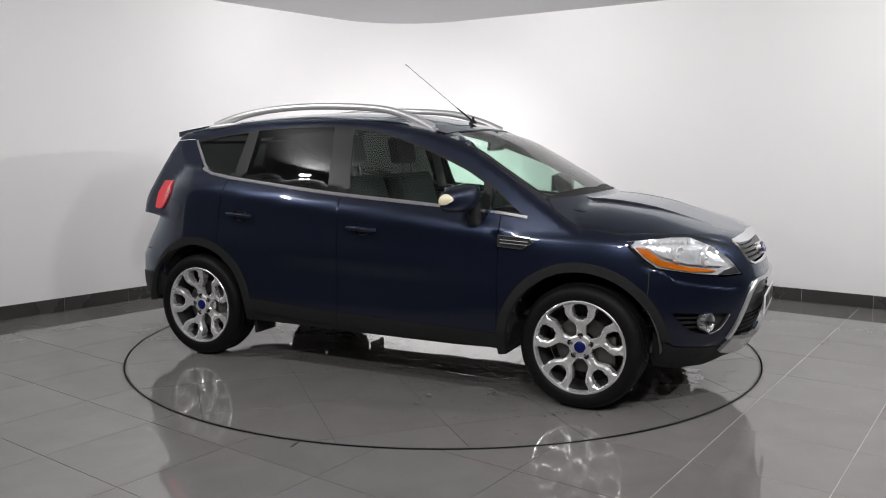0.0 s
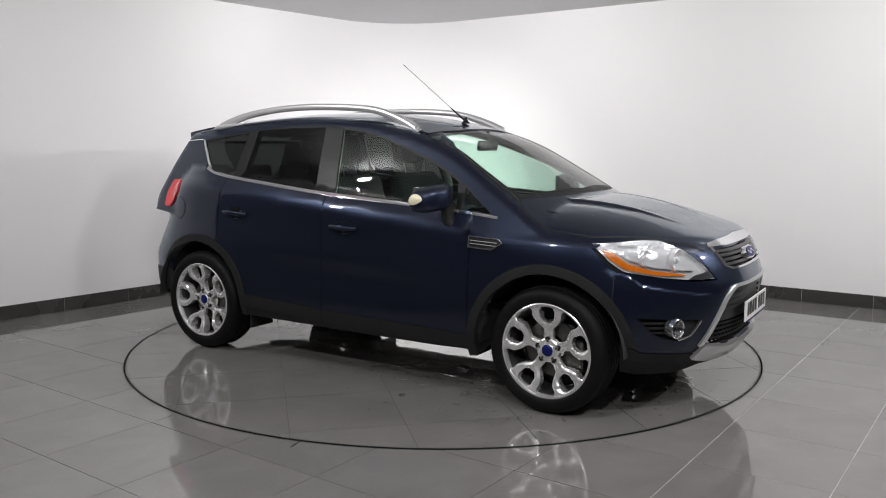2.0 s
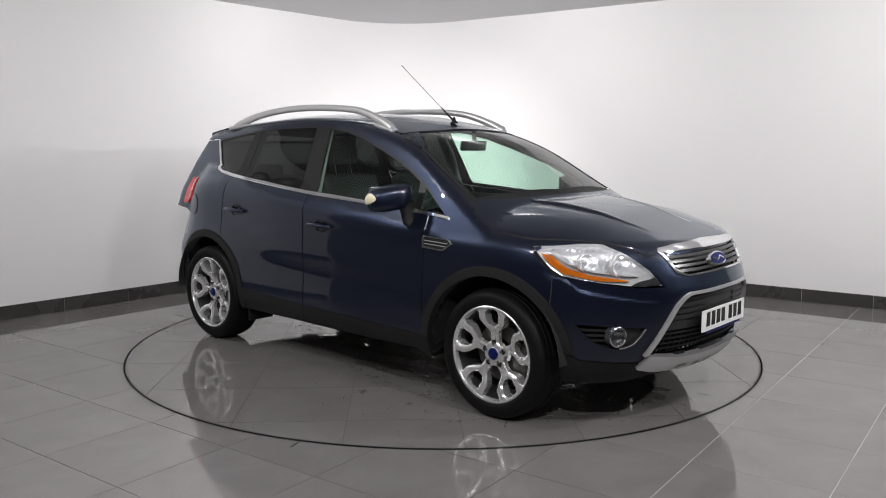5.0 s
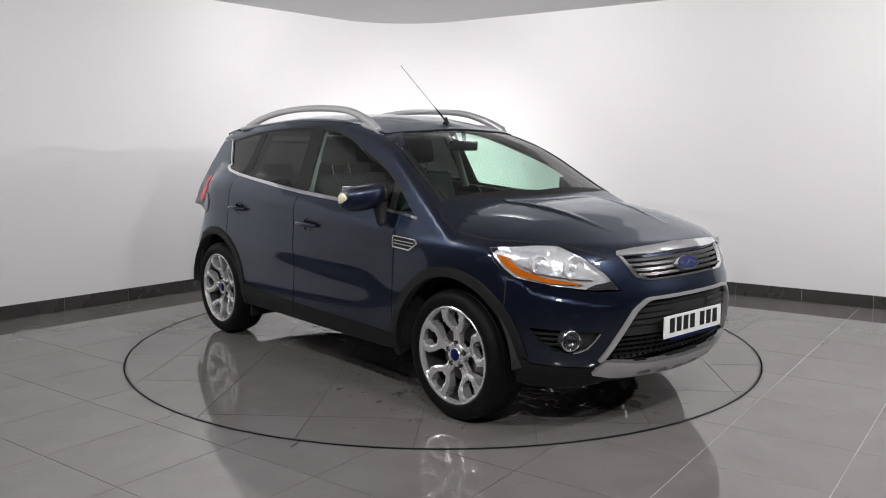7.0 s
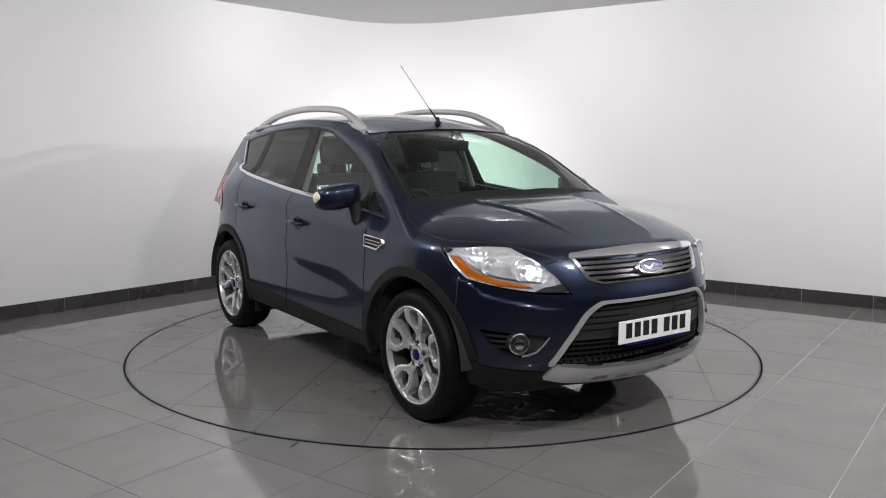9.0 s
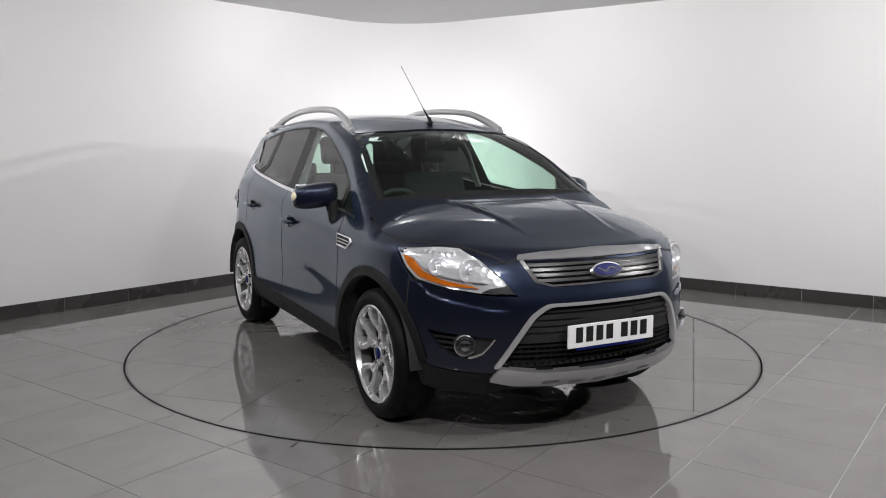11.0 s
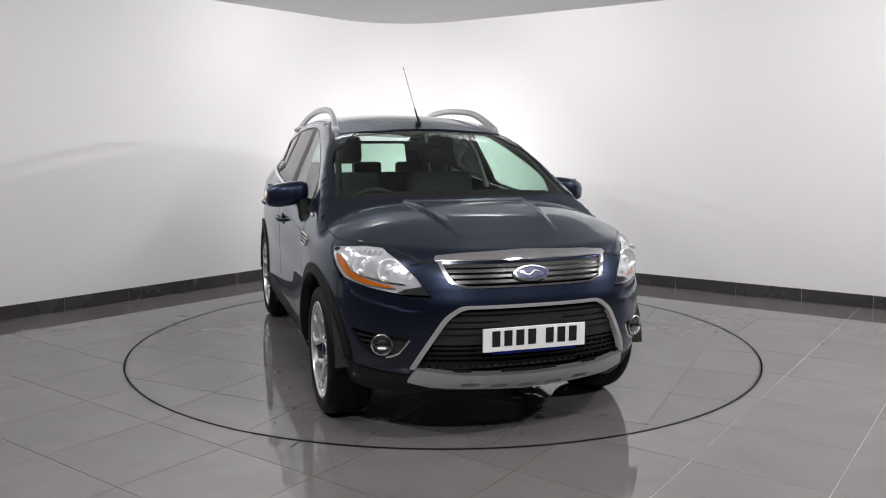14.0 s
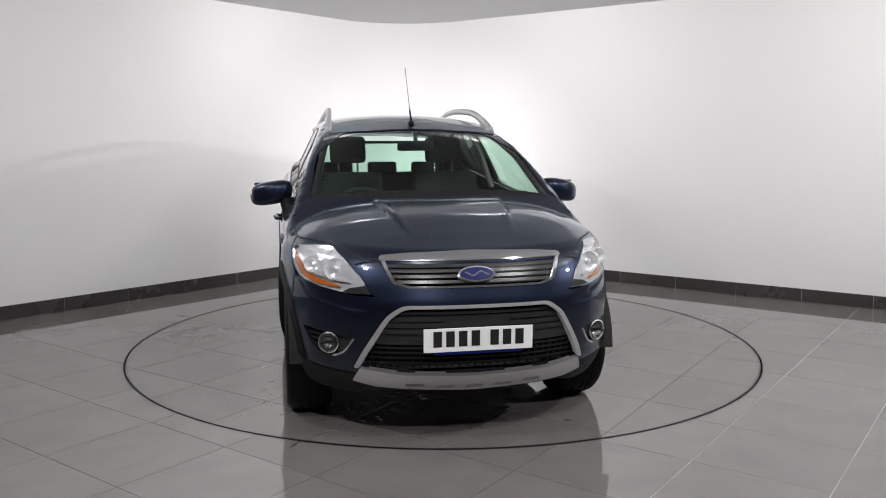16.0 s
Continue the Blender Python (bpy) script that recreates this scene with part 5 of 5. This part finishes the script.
    for s in (-1, 1):
        for pts in ([(-0.25, 0.745, 1.12), (-0.27, 0.66, 1.38), (-0.31, 0.575, 1.545)], [(-1.06, 0.715, 1.2), (-1.04, 0.63, 1.40), (-1.04, 0.57, 1.52)], [(-1.62, 0.66, 1.2), (-1.60, 0.60, 1.40), (-1.55, 0.55, 1.48)]):
            part("pillar_trim", tube([(x, s * (y - 0.025), z) for x, y, z in pts], 0.045, 8, flat=0.45), M_LINER if pts[0][0] > -0.5 else M_TRIM, CAR, "interior pillar trim", True)
        bm = box_bm(2.1, 0.05, 0.50, pose(-0.15, s * 0.765, 0.82), 0.02)
        part("door_trim", bm, M_TRIM, CAR, "dark grey inner door panel")
    part("boot_floor", box_bm(0.75, 1.2, 0.04, pose(-1.55, 0, 0.72)), M_TRIM, CAR, "dark boot floor")
    part("bulkhead", box_bm(0.04, 1.4, 0.55, pose(1.22, 0, 0.80)), M_DARKIN, CAR)


build_interior()


def build_drops():
    """Beads of rain left on the roof, bonnet and glass."""
    rnd = np.random.RandomState(4)
    verts, faces = [], []
    spots = []
    for dom, n, (u0, u1), (v0, v1) in (("top", 420, (1.25, 2.0), (-0.62, 0.62)), ("top", 380, (-1.5, 0.38), (-0.5, 0.5)), ("screen", 260, (-0.62, 0.62), (1.14, 1.5)), ("side", 150, (-0.15, 0.95), (1.09, 1.45)), ("side", 60, (-1.05, -0.9), (1.2, 1.5)), ("front", 90, (-0.46, 0.46), (0.915, 0.95)), ("front", 60, (-1.05, -0.6), (0.8, 0.96))):
        uv = np.stack([rnd.uniform(u0, u1, n), rnd.uniform(v0, v1, n)], 1)
        org, way, reach = rays(dom, uv)
        p, nr, ok = cast(org, way, reach)
        spots.append(np.concatenate([p[ok], nr[ok]], 1))
    for row in np.concatenate(spots):
        p, n = Vector(row[:3]), Vector(row[3:]).normalized()
        r = float(rnd.choice([0.0014, 0.002, 0.003], p=[0.5, 0.35, 0.15]))
        t = n.orthogonal().normalized()
        b = n.cross(t)
        k = len(verts)
        for ring, h in ((1.0, 0.0), (0.75, 0.4)):
            for j in range(6):
                a = j * math.pi / 3
                verts.append(p + r * ring * (math.cos(a) * t + math.sin(a) * b) + n * (r * h + 0.003))
        verts.append(p + n * (r * 0.62 + 0.003))
        for j in range(6):
            m = (j + 1) % 6
            faces += [(k + j, k + m, k + 6 + m, k + 6 + j), (k + 6 + j, k + 6 + m, k + 12)]
    tagged(mesh_ob("water_drops", verts, faces, M_BEAD, CAR, "scattered beads of water", True), kind="stuff")


build_drops()

# ---- floor pieces ----


def build_tiles():
    lay_tiles(TABLE, M_TILE2, 45.0, [0.598 * k for k in range(-4, 5)], [0.598 * k for k in range(-4, 5)], True)
    left = [0.44 + 0.6 * k for k in range(-14, 2)]
    right = [1.72 + 0.6 * k for k in range(0, 14)]
    lay_tiles(FLOOR, M_TILE, GRID_A, left + right, [-2.97 + 0.575 * k for k in range(-13, 24)], False)
    a = radians(GRID_A)
    ex, ey = np.array((math.cos(a), math.sin(a))), np.array((-math.sin(a), math.cos(a)))
    quad = [tuple(u * ex + v * ey) for u, v in ((2.26, -3.0), (5.4, -3.0), (5.4, 3.05), (2.26, 3.05))]
    slab("joint_filler", quad, -0.0024, -0.0012, M_GROUTL, FLOOR, "pale joints between the tiles")
    # skirting
    sk = new("baseboard")
    tagged(sk, "dark grey tiled skirting along the white walls", "baseboard", kind="structure")
    for d, n in ((DL, LW[0]), (DR, RW[0])):
        n = np.array(n)
        for i in range(2, 11):
            a, b = CORNER + d * (0.03 + i * 0.592) - n * 0.0, CORNER + d * (0.03 + (i + 1) * 0.592 - 0.003) - n * 0.0
            if np.dot(a - CORNER, d) < 1.07:
                continue
            o = -n * 0.011
            v, f = strip([a + o, b + o], [a, b], 0.0005, 0.118)
            mesh_ob("skirting_tile", v, f, M_SKIRT, sk)
    v, f = strip(wall_path(0.011)[1:-1], wall_path(0.0)[1:-1], 0.0005, 0.118)
    mesh_ob("skirting_bend", v, f, M_SKIRT, sk, "curved skirting in the corner")
    for d, n in ((DL, LW[0]), (DR, RW[0])):
        n = np.array(n)
        a, b = CORNER + d * 1.08, CORNER + d * 6.55
        v, f = strip([a - n * 0.008, b - n * 0.008], [a, b], 0.0005, 0.116)
        mesh_ob("skirting_joint", v, f, M_GROUTL, sk, "pale joint behind the skirting tiles")


build_tiles()


def build_puddles():
    """Rainwater that ran off the car: flat pools with ragged rims, and spatter round them."""
    rnd = np.random.RandomState(11)
    made = []
    for cx, cy, lx, ly, seed in ((0.30, -0.35, 0.95, 0.34, 1), (1.50, -0.25, 0.42, 0.34, 5), (-0.55, -0.15, 0.42, 0.20, 9), (0.35, -0.85, 0.40, 0.07, 13), (0.55, 0.35, 0.5, 0.12, 17)):
        rim = []
        for i in range(110):
            a = 2 * math.pi * i / 110
            k = 1 + 0.34 * noise.noise((2.2 * math.cos(a) + seed, 2.2 * math.sin(a), 0.3)) + 0.22 * noise.noise((7 * math.cos(a), 7 * math.sin(a) + seed, 1.3)) + 0.10 * noise.noise((19 * math.cos(a), 19 * math.sin(a), seed))
            rim.append((cx + lx * k * math.cos(a), cy + ly * k * math.sin(a)))
        v, f, edge = triangulate(rim, 0.05)
        e = np.array(rim)
        dist = np.sqrt(((v[:, None] - e[None]) ** 2).sum(2).min(1))
        z = 0.0006 + 0.0022 * np.clip(dist / 0.02, 0, 1) ** 0.5 + np.array([0.0005 * noise.noise((9 * x, 9 * y, 0)) for x, y in v])
        n = len(v)
        ob = mesh_ob("puddle", [(x, y, h) for (x, y), h in zip(v, z)], [tuple(t) for t in f], M_WATER, smooth=True)
        made.append(tagged(ob, "shallow rainwater puddle on the platform's tiles", "puddle", "puddles under the car"))
    verts, faces = [], []
    for _ in range(1150):
        cx, cy, sx, sy = ((0.45, -0.72, 0.55, 0.20), (1.45, -0.45, 0.42, 0.34), (-0.6, -0.4, 0.35, 0.16), (1.0, -1.05, 0.4, 0.25))[rnd.choice(4, p=[0.45, 0.30, 0.10, 0.15])]
        x, y = cx + sx * rnd.randn(), cy + sy * rnd.randn()
        if math.hypot(x, y) > 2.1:
            continue
        r, q, st = rnd.uniform(0.003, 0.009) * (1 if rnd.rand() < 0.9 else 2.2), rnd.uniform(0, 3.14), rnd.uniform(1, 2.4)
        k = len(verts)
        for ring, h in ((1.0, 0.0004), (0.7, 0.0030)):
            for j in range(8):
                a = j * math.pi / 4
                u, w = r * ring * st * math.cos(a), r * ring * math.sin(a)
                verts.append((x + u * math.cos(q) - w * math.sin(q), y + u * math.sin(q) + w * math.cos(q), h))
        verts.append((x, y, 0.0040))
        for j in range(8):
            m = (j + 1) % 8
            faces += [(k + j, k + m, k + 8 + m, k + 8 + j), (k + 8 + j, k + 8 + m, k + 16)]
    ob = mesh_ob("water_spatter", verts, faces, M_WATER, smooth=True)
    made.append(tagged(ob, "spattered water drops on the grey tiles", "water", kind="stuff"))
    return made


PUDDLES = build_puddles()


def motions():
    rows = [t * 1.0 for t in range(17)]
    walk(TABLE, [(t, pose(0, 0, 0, 0, 0, turn_at(t))) for t in rows])
    for pool in PUDDLES:
        walk(pool, [(t, pose(0, 0, 0, 0, 0, turn_at(t))) for t in rows])
    off = Vector((0.037, -0.294, 0))
    walk(CAR, [(t, pose(0, 0, 0, 0, 0, turn_at(t)) @ Matrix.Translation(off)) for t in rows])


motions()
